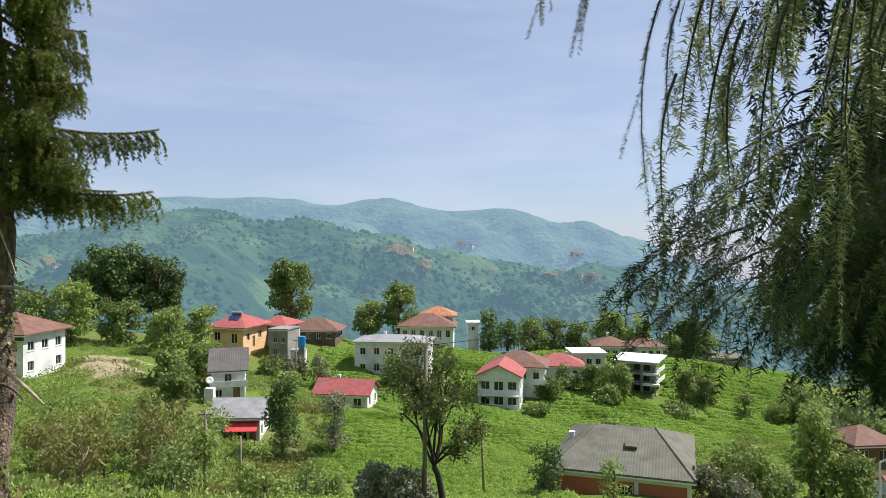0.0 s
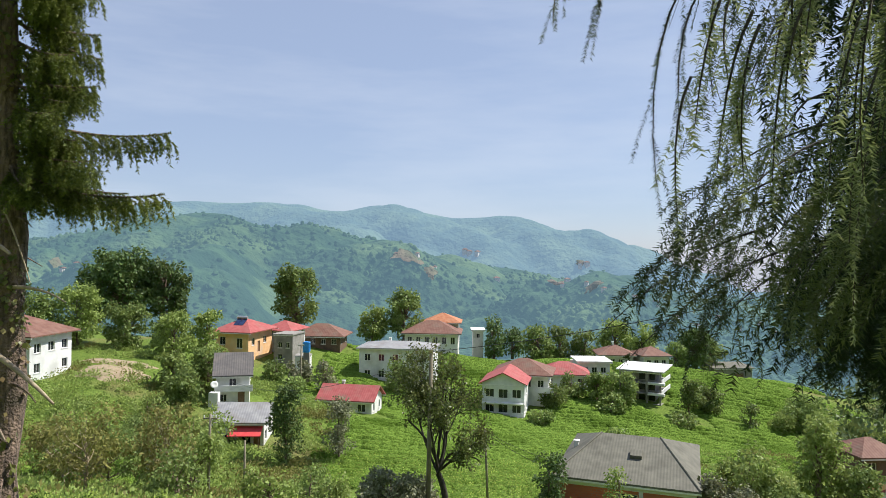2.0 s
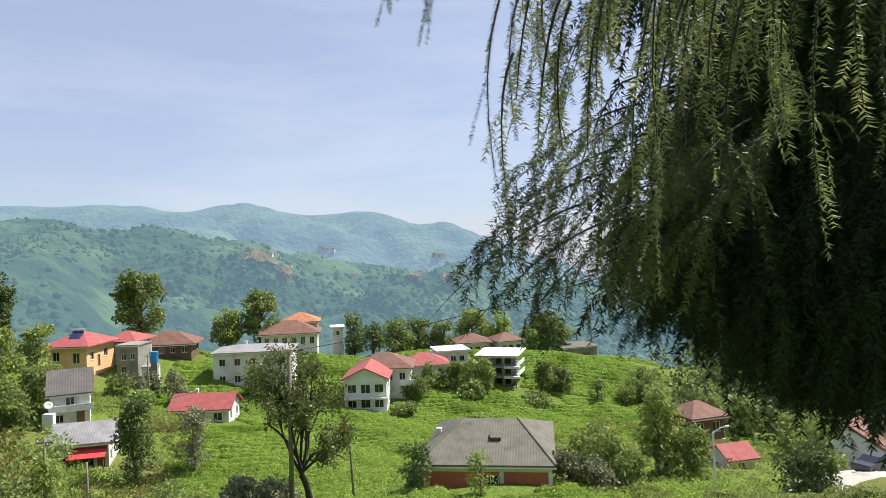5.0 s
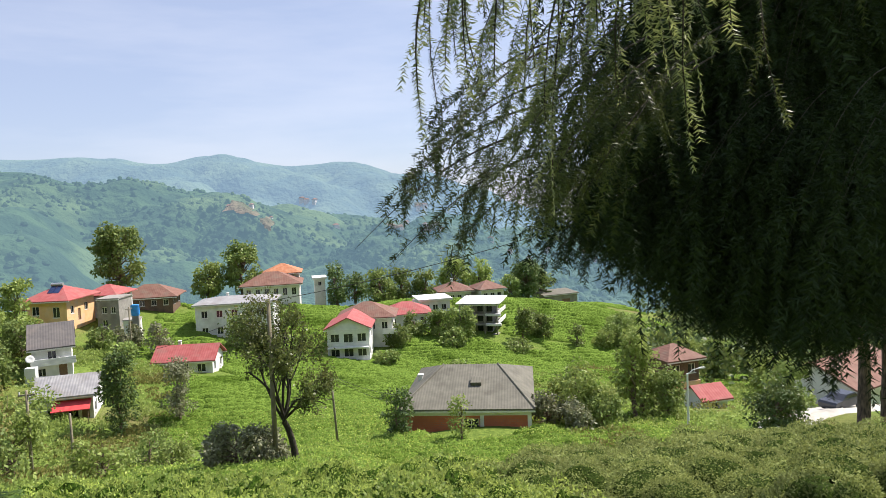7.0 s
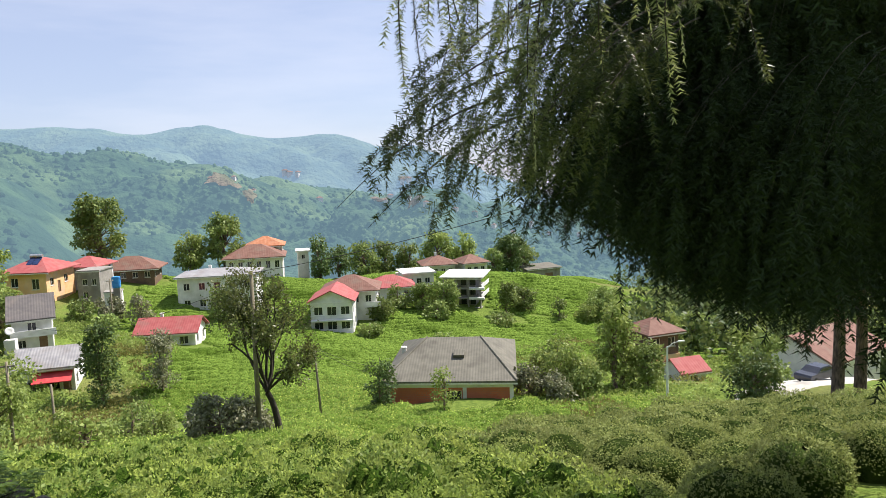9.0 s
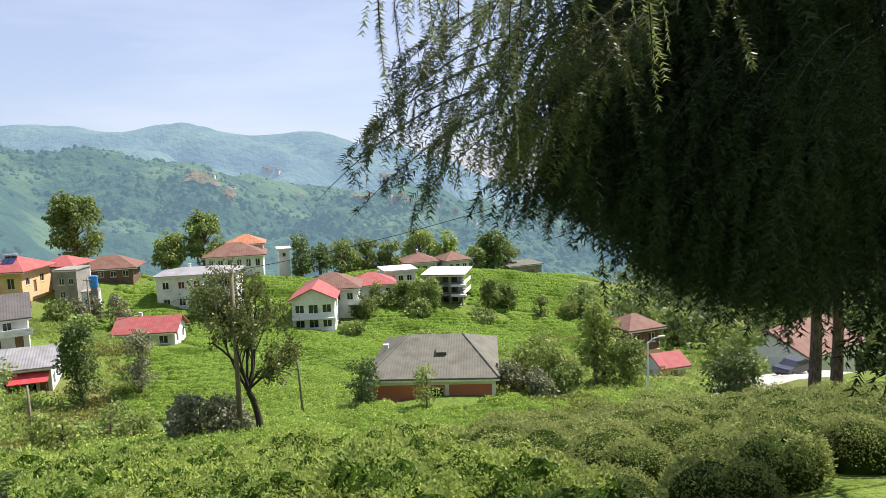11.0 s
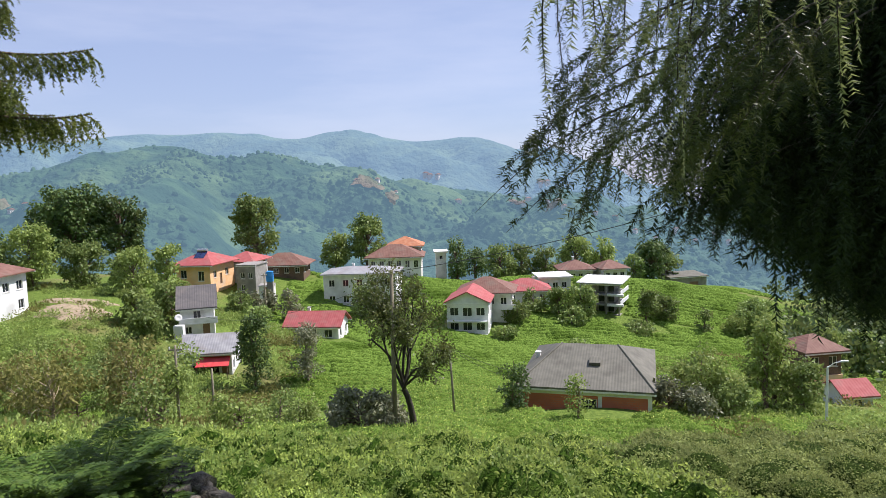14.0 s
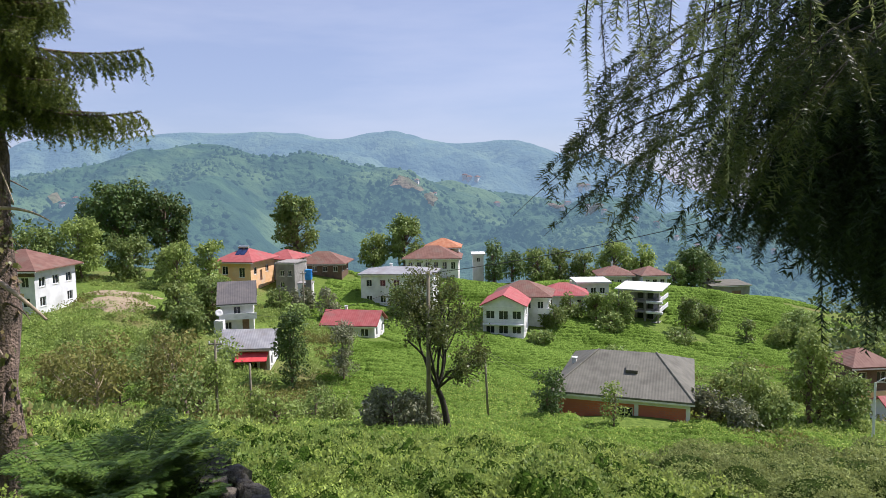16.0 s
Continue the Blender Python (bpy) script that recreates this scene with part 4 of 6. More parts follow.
def tree(x, y, h, cw, material="leaf", trunk=0.16, seed=0, clear=0.25, leaf=0.42, dens=1.0, z=None, label="", name="tree", bark="bark", tall=1.0, clumps=None, spread=0.55, category="tree"):
    """A tapered trunk with limbs and a crown of leaf clumps."""
    g = np.random.default_rng(seed * 7 + 3)
    z = land_at(x, y) if z is None else z
    tr = tagged(empty(name, x, y, z - 0.15), label or "leafy green broadleaf tree", category)
    acc = Acc()
    lean = g.normal(size=2) * 0.03 * h
    top = Vector((lean[0], lean[1], h * 0.86))
    stem = [Vector((0, 0, 0)).lerp(top, t) + Vector((*(g.normal(size=2) * 0.02 * h * (0 < t < 1)), 0)) for t in (0, 0.25, 0.5, 0.75, 1)]
    acc.tube(stem, [trunk * 1.25, trunk, trunk * 0.75, trunk * 0.45, trunk * 0.12], 7)
    c0, r_z = clear * h, (1 - clear) * h / 2
    n_cl = clumps or max(12, int(14 * cw / 2.5))
    centres = []
    for k in range(n_cl):
        d = unit(g.normal(size=3))
        rad = g.uniform(0.45, 0.9)
        zr = g.uniform(0.06, 0.93)
        wide = min(1.0, (zr / 0.25) ** 0.5) * math.sqrt(max(0.05, 1 - max(0, (zr - 0.35) / 0.72) ** 2))
        az = g.uniform(0, 6.283)
        c = np.array([math.cos(az) * cw / 2 * rad * wide, math.sin(az) * cw / 2 * rad * wide, c0 + 2 * r_z * zr])
        c[:2] += lean * (c[2] / h)
        centres.append(c)
        t = min(0.95, max(0.2, c[2] / h * 0.72))
        p0 = Vector((0, 0, 0)).lerp(top, t)
        mid = p0.lerp(Vector(c), 0.55) + Vector((0, 0, -0.04 * h))
        acc.tube([p0, mid, Vector(c)], [trunk * 0.42, trunk * 0.25, trunk * 0.06], 5)
    part_tr = new("trunk", acc.mesh("trunk", M[bark], smooth=True))
    part_tr.parent = tr
    la = Acc()
    cr = spread * (cw * cw * (1 - clear) * h / n_cl) ** (1 / 3) * 0.95
    area = 4 * math.pi * cr * cr * n_cl * 0.55
    leaf = leaf * 1.12
    per = max(30, int(area * dens * 0.85 / (0.3 * leaf * leaf) / n_cl))
    for c in centres:
        d = unit(g.normal(size=(per, 3)))
        rr = cr * g.uniform(0.35, 1.12, per) ** 0.6
        sc = np.array([1.0, 1.0, 0.8 * tall])
        pos = c + d * rr[:, None] * sc * (1 + 0.25 * g.normal(size=3))
        la.add(*leaves_at(g, pos, leaf, normal=d * 0.8 + np.array([0, 0, 0.4]), spread=0.8, ratio=0.62, along=d * 0.4 + np.array([0, 0, -0.35])))
    crown = new("crown", la.mesh("crown", M[material]))
    crown.parent = tr
    return tr


BIG = "large dark green broadleaf tree beyond the village"
MED = "green broadleaf tree among the houses"
tree(-61.5, 131, 14.5, 13, "leaf_dark", 0.45, 1, 0.12, 0.6, 1.0, z=-13.5, label=BIG)
tree(-54.5, 132, 13.0, 9, "leaf_dark", 0.4, 2, 0.12, 0.6, 1.0, z=-13.5, label=BIG)
tree(-67.5, 133, 11.5, 10, "leaf_dark", 0.4, 3, 0.12, 0.6, 1.0, z=-13.5, label=BIG)
tree(-32.4, 147, 14.5, 10, "leaf", 0.35, 4, 0.1, 0.6, 1.0, z=-16.5, label="tall rounded green tree behind red-roofed houses")
tree(-10.2, 158, 13.0, 8.5, "leaf", 0.35, 5, 0.12, 0.6, z=-20.5, label=MED)
tree(-17.0, 156, 9.0, 7.0, "leaf_light", 0.3, 6, 0.12, 0.55, z=-20, label=MED)
tree(10.6, 158, 11.0, 5.0, "leaf_dark", 0.3, 7, 0.1, 0.5, z=-24.5, label="narrow dark green tree behind the houses", tall=1.6)
tree(15.0, 160, 7.0, 5.0, "leaf_dark", 0.3, 8, 0.1, 0.5, z=-23.5, label=MED)
for k, (tx, ty, th, tw, tm, tz) in enumerate([
        (22, 166, 10.5, 8, "leaf", -25.5), (27.5, 170, 11, 7, "leaf", -26), (33, 168, 10, 6, "leaf", -25.5), (41, 172, 11.5, 8.5, "leaf_light", -25.5),
        (48, 172, 11.5, 7.5, "leaf_light", -26), (59, 165, 12.5, 8.5, "leaf_dark", -27.5), (64.5, 171, 10, 7, "leaf", -28), (53.5, 162, 9, 5, "leaf", -27)]):
    tree(tx, ty, th, tw, tm, 0.3, 20 + k, 0.12, 0.6, z=tz - 1.3, label="green broadleaf tree in the row behind the village", name="tree")
for k, (tx, ty, th, tw, tm) in enumerate([
        (-43.0, 108, 8.0, 6.0, "leaf_light"), (-39.5, 113, 9.4, 5.0, "leaf_light"), (-53, 113, 8.0, 7.0, "leaf"), (-58, 108, 10, 7, "leaf_light"), (-63, 104, 10, 7, "leaf"),
        (-70, 100, 9, 8, "leaf_light"), (-47.5, 118, 7, 6, "leaf"), (-35, 101, 5.5, 5, "leaf"), (-36.5, 92, 5, 4.5, "leaf_light"), (-34, 88, 5.5, 5, "leaf"),
        (-66, 92, 7, 6, "leaf"), (-20.5, 116, 6, 3.2, "leaf_grey"), (-25.5, 118, 4.5, 4.5, "leaf_grey"), (-29, 116, 4, 4, "leaf"),
        (-24.5, 108, 3, 4.5, "leaf"), (-9.0, 122, 6.0, 4.0, "leaf"), (19.0, 122, 4.0, 5, "leaf"), (15, 112, 2.6, 4.5, "leaf"), (23, 128, 5, 4.5, "leaf"), (27.5, 127, 5.5, 5, "leaf"),
        (31.5, 126, 6.5, 5.5, "leaf"), (28.5, 121, 3.5, 5, "leaf"), (44, 126, 6.5, 4, "leaf"), (48.5, 128, 5, 5, "leaf"), (54.5, 125, 4.5, 3, "leaf"), (62, 128, 3.6, 5, "leaf_light"),
        (67, 130, 7, 8, "leaf"), (40.5, 119, 2.5, 5, "leaf"), (25, 100, 3.2, 4, "leaf"), (65, 118, 6, 7, "leaf_light"), (70, 112, 8, 8, "leaf"), (78, 122, 9, 9, "leaf_dark"), (88, 128, 10, 9, "leaf_dark"),
        (80, 108, 9, 9, "leaf_dark"), (63, 92, 7, 6, "leaf"), (56, 90, 6.5, 6, "leaf_light"), (70, 85, 8, 7, "leaf"), (60, 76, 6, 5, "leaf_light")]):
    tree(tx, ty, th, tw, tm, 0.15, 40 + k, 0.1, 0.42, label=MED if th > 5 else "low green shrub between the tea fields", name="tree" if th > 4.2 else "shrub", category="tree" if th > 4.2 else "shrub")

# nearer trees on the slope
tree(-17.85, 76.5, 9.0, 3.1, "leaf_dark", 0.14, 101, 0.08, 0.26, 1.3, label="slim ivy-covered dark green tree", tall=1.5)
tree(-12.5, 79.7, 7.0, 3.0, "leaf_grey", 0.12, 102, 0.08, 0.25, label="young pale green tree on the slope", tall=1.3)
tree(8.6, 56.6, 5.6, 2.2, "leaf_dark", 0.12, 103, 0.06, 0.24, label="narrow dark tree beside the brick house", tall=1.4)
tree(12.9, 52.0, 4.0, 2.0, "leaf_light", 0.07, 104, 0.2, 0.2, 0.5, label="thin sapling in front of the brick house")
tree(33.4, 62.0, 10.5, 3.3, "leaf_light", 0.2, 105, 0.08, 0.3, label="tall bushy green tree below the terrace", tall=1.3)
tree(35.2, 63.5, 8.0, 3.0, "leaf_light", 0.2, 106, 0.08, 0.3, label="tall bushy green tree below the terrace", tall=1.3)
tree(25.2, 58.0, 6.2, 5.2, "leaf_light", 0.12, 107, 0.06, 0.28, 0.7, label="loose light green bush below the terrace")
tree(26.8, 55.5, 3.4, 3.6, "leaf", 0.12, 108, 0.05, 0.28, label="round green bush below the terrace", name="shrub", category="shrub")
tree(21.8, 56.4, 3.3, 3.6, "leaf_grey", 0.1, 109, 0.05, 0.24, label="dark grey-green bush beside the brick house", name="shrub", category="shrub")
tree(24.0, 54.2, 3.0, 3.0, "leaf_grey", 0.1, 110, 0.05, 0.24, label="dark grey-green bush beside the brick house", name="shrub", category="shrub")
tree(37.5, 47.0, 4.4, 5.0, "leaf_dark", 0.12, 111, 0.05, 0.26, label="dark leafy bush near the road", name="shrub", category="shrub")
tree(41.0, 50.0, 5.4, 4.0, "leaf", 0.12, 112, 0.1, 0.26, label="green bush near the road")
tree(37.0, 62.0, 5.0, 4.0, "leaf", 0.12, 115, 0.1, 0.28, label="green bush near the road")
tree(-3.0, 37.5, 2.6, 3.6, "leaf_grey", 0.1, 113, 0.03, 0.17, 1.2, label="silvery grey-green shrub under the fruit tree", name="shrub", category="shrub")
tree(-1.8, 39.5, 2.6, 3.2, "leaf_grey", 0.1, 114, 0.03, 0.17, 1.2, label="silvery grey-green shrub under the fruit tree", name="shrub", category="shrub")
for k, (tx, ty, th, tw, tm) in enumerate([
        (-15.5, 40, 3.6, 4, "leaf"), (-17.5, 43, 6.4, 5, "leaf_straw"), (-21.5, 41, 6.0, 5, "leaf_straw"), (-17.5, 48, 5.2, 4.5, "leaf_light"), (-19.5, 52, 7.5, 6, "leaf_light"),
        (-25.0, 45, 5.5, 5, "leaf_straw"), (-27, 55, 6, 6, "leaf"), (-24, 59, 6.0, 5.0, "leaf_light"), (-29, 66, 5.5, 5, "leaf"), (-33, 76, 5, 5, "leaf_light"), (-11.0, 43, 3.2, 4, "leaf_light"),
        (-10.0, 50, 2.8, 4, "leaf"), (-8.0, 47, 2.2, 3.5, "leaf_light"), (-33, 60, 5, 6, "leaf"), (-38, 70, 5, 6, "leaf_light"), (-11.5, 60, 2.6, 4, "leaf"), (-28, 36, 3.2, 4, "leaf_light"), (-35, 48, 4, 5, "leaf")]):
    tree(tx, ty, th, tw, tm, 0.09, 130 + k, 0.3 if th > 4 else 0.05, 0.22, 0.42 if tm == "leaf_straw" else 0.58, bark="deadwood" if tm == "leaf_straw" else "bark", label="straggly green hazel bush with pale stems" if th > 4 else "low green undergrowth shrub",
         name="tree" if th > 4 else "shrub", category="tree" if th > 4 else "shrub", spread=0.47)


def fruit_tree(x, y, h, cw, seed):
    """An old fruit tree: leaning trunk, forking limbs, thin twigs with loose tufts of leaves."""
    g = np.random.default_rng(seed)
    tr = tagged(empty("tree", x, y, land_at(x, y) - 0.15), "old fruit tree with sparse leaves and bare twigs", "tree")
    wood, la = Acc(), Acc()
    fork = np.array([-0.3, 0.0, h * 0.27])
    wood.tube(bez((0.25, 0, 0), (0.15, 0, h * 0.2), fork, 7), [0.24, 0.21, 0.19, 0.18, 0.17, 0.16, 0.16], 9)

    def grow(p, d, length, r, depth):
        q = p + d * length
        mid = (p + q) / 2 + g.normal(size=3) * 0.09 * length
        pts = bez(p, mid, q, 6)
        wood.tube(pts, list(np.linspace(r, r * 0.55, 6)), 5 if depth < 2 else 3)
        if depth >= 1:
            n = int(g.integers(12, 34) * (1.0 if q[2] > h * 0.3 else 0.5))
            at_ = pts[g.integers(2, 6, n)] + g.normal(size=(n, 3)) * 0.17
            la.add(*leaves_at(g, at_, 0.17, spread=1.0, ratio=0.6, along=np.tile(d * 0.5 + np.array([0, 0, -0.3]), (n, 1))))
        if depth == 4:
            return
        for _ in range(3 if depth < 3 else 2):
            t = g.uniform(0.45, 1.0)
            side = unit(np.cross(d, g.normal(size=3)))
            nd = unit(d * 0.85 + side * g.uniform(0.35, 0.9) + np.array([0, 0, g.uniform(-0.2, 0.25)]))
            start = pts[min(int(t * 5), 5)]
            nl = length * g.uniform(0.5, 0.78)
            if math.hypot(start[0] + nd[0] * nl + 0.35, start[1] + nd[1] * nl) < cw / 2 * 1.1 and start[2] + nd[2] * nl < h:
                grow(start, nd, nl, r * 0.55, depth + 1)
    for k in range(8):
        a = k * 2.4 + g.uniform(-0.4, 0.4)
        lean = (0.18, 0.6, 1.15)[k % 3]
        grow(fork + np.array([0, 0, 0.12 * (k // 3)]), unit(np.array([math.cos(a) * lean, math.sin(a) * lean, 1.0])), h * (0.4, 0.32, 0.24)[k % 3], 0.09, 0)
    for name, acc, mat in (("trunk", wood, "bark_dark"), ("crown", la, "leaf_fruit")):
        o = new(name, acc.mesh(name, M[mat], smooth=name == "trunk"))
        o.parent = tr
    return tr


fruit_tree(-0.2, 38.4, 10.4, 5.4, 5)

# ---------------- tea ----------------


def tea_bush(seed, leaves, size, material, core, wide, high, flat, lie, bump, depth):
    """A plucked tea bush: twiggy dome and a skin of leaves. lie: how flat the leaves lie on it."""
    g = np.random.default_rng(seed)
    rings, sides = 6, 16
    wob = 1 + 0.1 * np.sin(np.arange(sides) * 2 * math.pi / sides * 2 + seed) + 0.05 * g.normal(size=sides)

    def skin(q, t, grow):
        r = np.sin(q) ** 0.7 * wide * grow * np.interp(t, np.linspace(0, 2 * math.pi, sides + 1), np.r_[wob, wob[0]])
        x, y = r * np.cos(t), r * np.sin(t)
        return np.stack([x, y, high * grow * np.cos(q) ** flat + bump * (np.sin(x * 6.5 + seed) * np.cos(y * 7.5 + 2 * seed) + 0.5 * np.sin(x * 13 - 2 * seed + y * 4) * np.cos(y * 12 + seed))], -1)
    q, t = np.meshgrid(np.linspace(0.02, math.pi / 2, rings + 1), np.arange(sides) * 2 * math.pi / sides, indexing="ij")
    vs = skin(q, t, 0.86).reshape(-1, 3)
    vs[-sides:, 2] = -0.3
    q, t = np.arccos(g.uniform(0.02, 1, leaves)), g.uniform(0, 2 * math.pi, leaves)
    pos = skin(q, t, 1.0) - np.stack([0 * q, 0 * q, g.uniform(0, 1, leaves) ** 2], 1) * depth + g.normal(size=(leaves, 3)) * 0.02
    d = unit(np.stack([np.sin(q) * np.cos(t), np.sin(q) * np.sin(t), np.cos(q) + 0.3], 1))
    along = d * (1 - lie) + unit(g.normal(size=(leaves, 3))) * 0.6 + np.array([0, 0, 0.25 * (1 - lie)])
    lv, lf = leaves_at(g, pos, size, normal=d, spread=0.4, ratio=0.5, along=along)
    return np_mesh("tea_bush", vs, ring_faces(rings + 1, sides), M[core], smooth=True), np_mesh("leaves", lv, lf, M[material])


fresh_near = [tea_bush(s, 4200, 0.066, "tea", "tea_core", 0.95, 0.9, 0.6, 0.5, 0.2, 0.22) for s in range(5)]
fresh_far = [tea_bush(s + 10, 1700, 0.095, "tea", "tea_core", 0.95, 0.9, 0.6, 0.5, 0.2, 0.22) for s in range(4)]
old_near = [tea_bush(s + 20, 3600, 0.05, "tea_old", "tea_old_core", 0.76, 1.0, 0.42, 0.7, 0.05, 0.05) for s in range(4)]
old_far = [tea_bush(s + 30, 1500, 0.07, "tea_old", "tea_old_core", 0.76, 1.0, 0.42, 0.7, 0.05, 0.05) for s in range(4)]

rng = np.random.default_rng(11)
spots = []
for j in range(15):
    yy = 7.0 + j * 1.33
    half = 0.82 * yy + 3.5
    for i in range(int(-half / 1.45), int(half / 1.45) + 12):
        xx = i * 1.45 + 0.9 * math.sin(j * 2.4) + rng.normal() * 0.26
        y2 = yy + rng.normal() * 0.24 + 0.25 * math.sin(xx * 0.5)
        if y2 < 6.6 or (xx < -1.2 and y2 < 7.6):
            continue                       # fern and stone wall corner
        if abs(xx) > half + 2.0 or (xx < 0 and -xx > 0.72 * y2 + 3) or math.hypot(xx + 6.4, y2 - 10) < 0.9 or math.hypot(xx - 7.67, y2 - 6.22) < 0.9:
            continue
        if xx > 0 and xx > 1.25 * y2 + 2:
            continue
        spots.append((xx, y2))
spots.sort(key=lambda p: math.hypot(*p))
rest = spots[300:]
for xx, yy in spots[:300]:
    old = xx > np.interp(yy, [6.5, 10.3, 21.1, 49.4], [4.3, 4.3, 6.2, 9.2]) + 0.35 * math.sin(yy * 0.9)
    near = math.hypot(xx, yy) < 13.5
    me = (old_near if near else old_far)[rng.integers(4)] if old else (fresh_near[rng.integers(5)] if near else fresh_far[rng.integers(4)])
    ob = new("tea_bush", me[0])
    new("foliage", me[1]).parent = ob
    s = rng.uniform(0.8, 1.2)
    ob.matrix_basis = pose(xx, yy, land_at(xx, yy) - 0.08 + rng.uniform(-0.3, 0.14), rng.normal() * 3 - 8, rng.normal() * 3, rng.uniform(0, 360)) @ Matrix.Diagonal((s, s, s * rng.uniform(0.85, 1.05), 1))
    tagged(ob, "darker trimmed domed tea bush on the slope" if old else "bright green leafy tea bush on the slope", "tea bush", "tea bushes")

# the rest of this field, and the rows farther down, as one growth
lv_acc = Acc()
if rest:
    rx, ry = np.array(rest).T
    for x0, y0, z0 in zip(rx, ry, land(rx, ry)):
        d = unit(rng.normal(size=(170, 3)) + np.array([0, 0, 0.9]))
        d[:, 2] = np.abs(d[:, 2])
        pos = np.array([x0, y0, z0]) + d * np.array([0.8, 0.8, 0.74])
        lv_acc.add(*leaves_at(rng, pos, 0.11, normal=d, spread=0.4, ratio=0.5, along=d * 0.3 + unit(rng.normal(size=d.shape)) * 0.6))
    tagged(new("tea_field", lv_acc.mesh("tea_field", M["tea_old"])), "far edge of the trimmed tea field", "tea bushes", kind="stuff")
    tagged(scatter_lumps("tea_field_core", rx, ry, land(rx, ry), np.full(len(rx), 0.8), np.full(len(rx), 0.72), M["tea_old_core"], 3, 9, smooth=True, jitter=0.06), "shaded twiggy domes of the far tea bushes", "tea bushes", kind="stuff")

CLEAR = [(sx, sy, 5.2) for sx, sy, _ in SITES] + [(12.5, 126, 7), (-30, 136, 6), (30, 146, 5), (17, 68, 7), (15.5, 57.5, 5.5)]
tx, ty = [], []
yy = 27.0
while yy < 165:
    step = 1.25 if yy < 75 else 1.55
    xs = np.arange(-40, 85, 1.0 if yy < 75 else 1.15)
    xs = xs + rng.normal(size=len(xs)) * 0.15
    ys = yy + 1.6 * np.sin(xs * 0.06 + yy * 0.02) + rng.normal(size=len(xs)) * 0.1
    tx.append(xs)
    ty.append(ys)
    yy += step
tx, ty = np.concatenate(tx), np.concatenate(ty)
ok = (np.abs(tx) < 0.78 * ty + 4) & ~((tx < -10 - 0.06 * ty) & (tx > -0.42 * ty) & (ty > 33) & (ty < 104)) & ~((tx < -30) & (ty > 70)) & ~((tx > 36) & (ty < 84)) & ~((tx < -24) & (ty > 100))
for cx, cy, cr in CLEAR:
    ok &= np.hypot(tx - cx, ty - cy) > cr
patch = np.sin(tx * 0.13 + 0.7 * np.sin(ty * 0.09)) + np.cos(ty * 0.16 + 0.05 * tx)
ok &= (patch > -1.75) & ~((np.abs(np.sin(ty * 0.095 + tx * 0.012)) < 0.05) & (ty > 40))
tx, ty = tx[ok], ty[ok]
sz = np.where(ty < 75, 0.62, 0.8) * rng.uniform(0.85, 1.15, len(tx))
rows_ob = scatter_lumps("tea_rows", tx, ty, land(tx, ty) + 0.05, sz * 1.5, sz * 0.66, M["tea_far"], 2, 7, turn=False, sy=sz * 0.95, jitter=0.1, smooth=True)
tagged(rows_ob, "clipped green tea rows following the slope", "tea bushes", kind="stuff")
# loose leaves on the rows nearer the terrace
near_rows = ty < 82
lx, ly, ls = tx[near_rows], ty[near_rows], sz[near_rows]
per = 36
d = unit(rng.normal(size=(len(lx), per, 3)) + np.array([0, 0, 0.8]))
d[..., 2] = np.abs(d[..., 2])
pos = np.stack([lx, ly, land(lx, ly) + 0.05], -1)[:, None] + d * np.stack([ls * 1.35, ls * 0.95, ls * 0.74], -1)[:, None]
d = d.reshape(-1, 3)
la = Acc()
la.add(*leaves_at(rng, pos.reshape(-1, 3), 0.17, normal=d, spread=0.6, ratio=0.55, along=d * 0.5 + unit(rng.normal(size=d.shape)) * 0.5))
tagged(new("tea_row_leaves", la.mesh("tea_row_leaves", M["tea"])), "fresh leaves on the tea rows", "tea leaves", kind="stuff")

# rough growth on the left bank
n = 2600
bx = np.concatenate([rng.uniform(-75, -6, n - 420), rng.uniform(22, 66, 420)])
by = np.concatenate([rng.uniform(27, 112, n - 420), rng.uniform(44, 98, 420)])
ok = ((bx < -9 - 0.05 * by) | ((bx > 22) & (bx > 62 - by))) & (np.abs(bx) < 0.8 * by + 4)
for cx, cy, cr in CLEAR:
    ok &= np.hypot(bx - cx, by - cy) > cr - 1.5
ok &= ~((bx < -38) & (by > 92) & (by < 104) & (np.sin(bx * 0.3) > -0.2))
ok &= (np.hypot(bx + 45, by - 92.5) > 2.6) & (np.hypot(bx + 47, by - 98.5) > 3)
bx, by = bx[ok], by[ok]
la, dry = Acc(), Acc()
for x0, y0, z0 in zip(bx, by, land(bx, by)):
    r = rng.uniform(0.6, 1.5)
    into = dry if math.sin(x0 * 0.31) + math.cos(y0 * 0.27) + rng.normal() * 0.5 > 0.55 else la
    d = unit(rng.normal(size=(84, 3)) + np.array([0, 0, 0.5]))
    d[:, 2] = np.abs(d[:, 2])
    into.add(*leaves_at(rng, np.array([x0, y0, z0]) + d * np.array([r, r, r * 0.7]) * rng.uniform(0.6, 1.1, (84, 1)), 0.27, normal=d, spread=0.8, ratio=0.6, along=d))
tagged(new("undergrowth", la.mesh("undergrowth", M["leaf_light"])), "bramble and weeds on the bank", "undergrowth", kind="stuff")
tagged(new("dry_undergrowth", dry.mesh("dry_undergrowth", M["leaf_straw"])), "dry yellowish weeds and bracken on the bank", "undergrowth", kind="stuff")

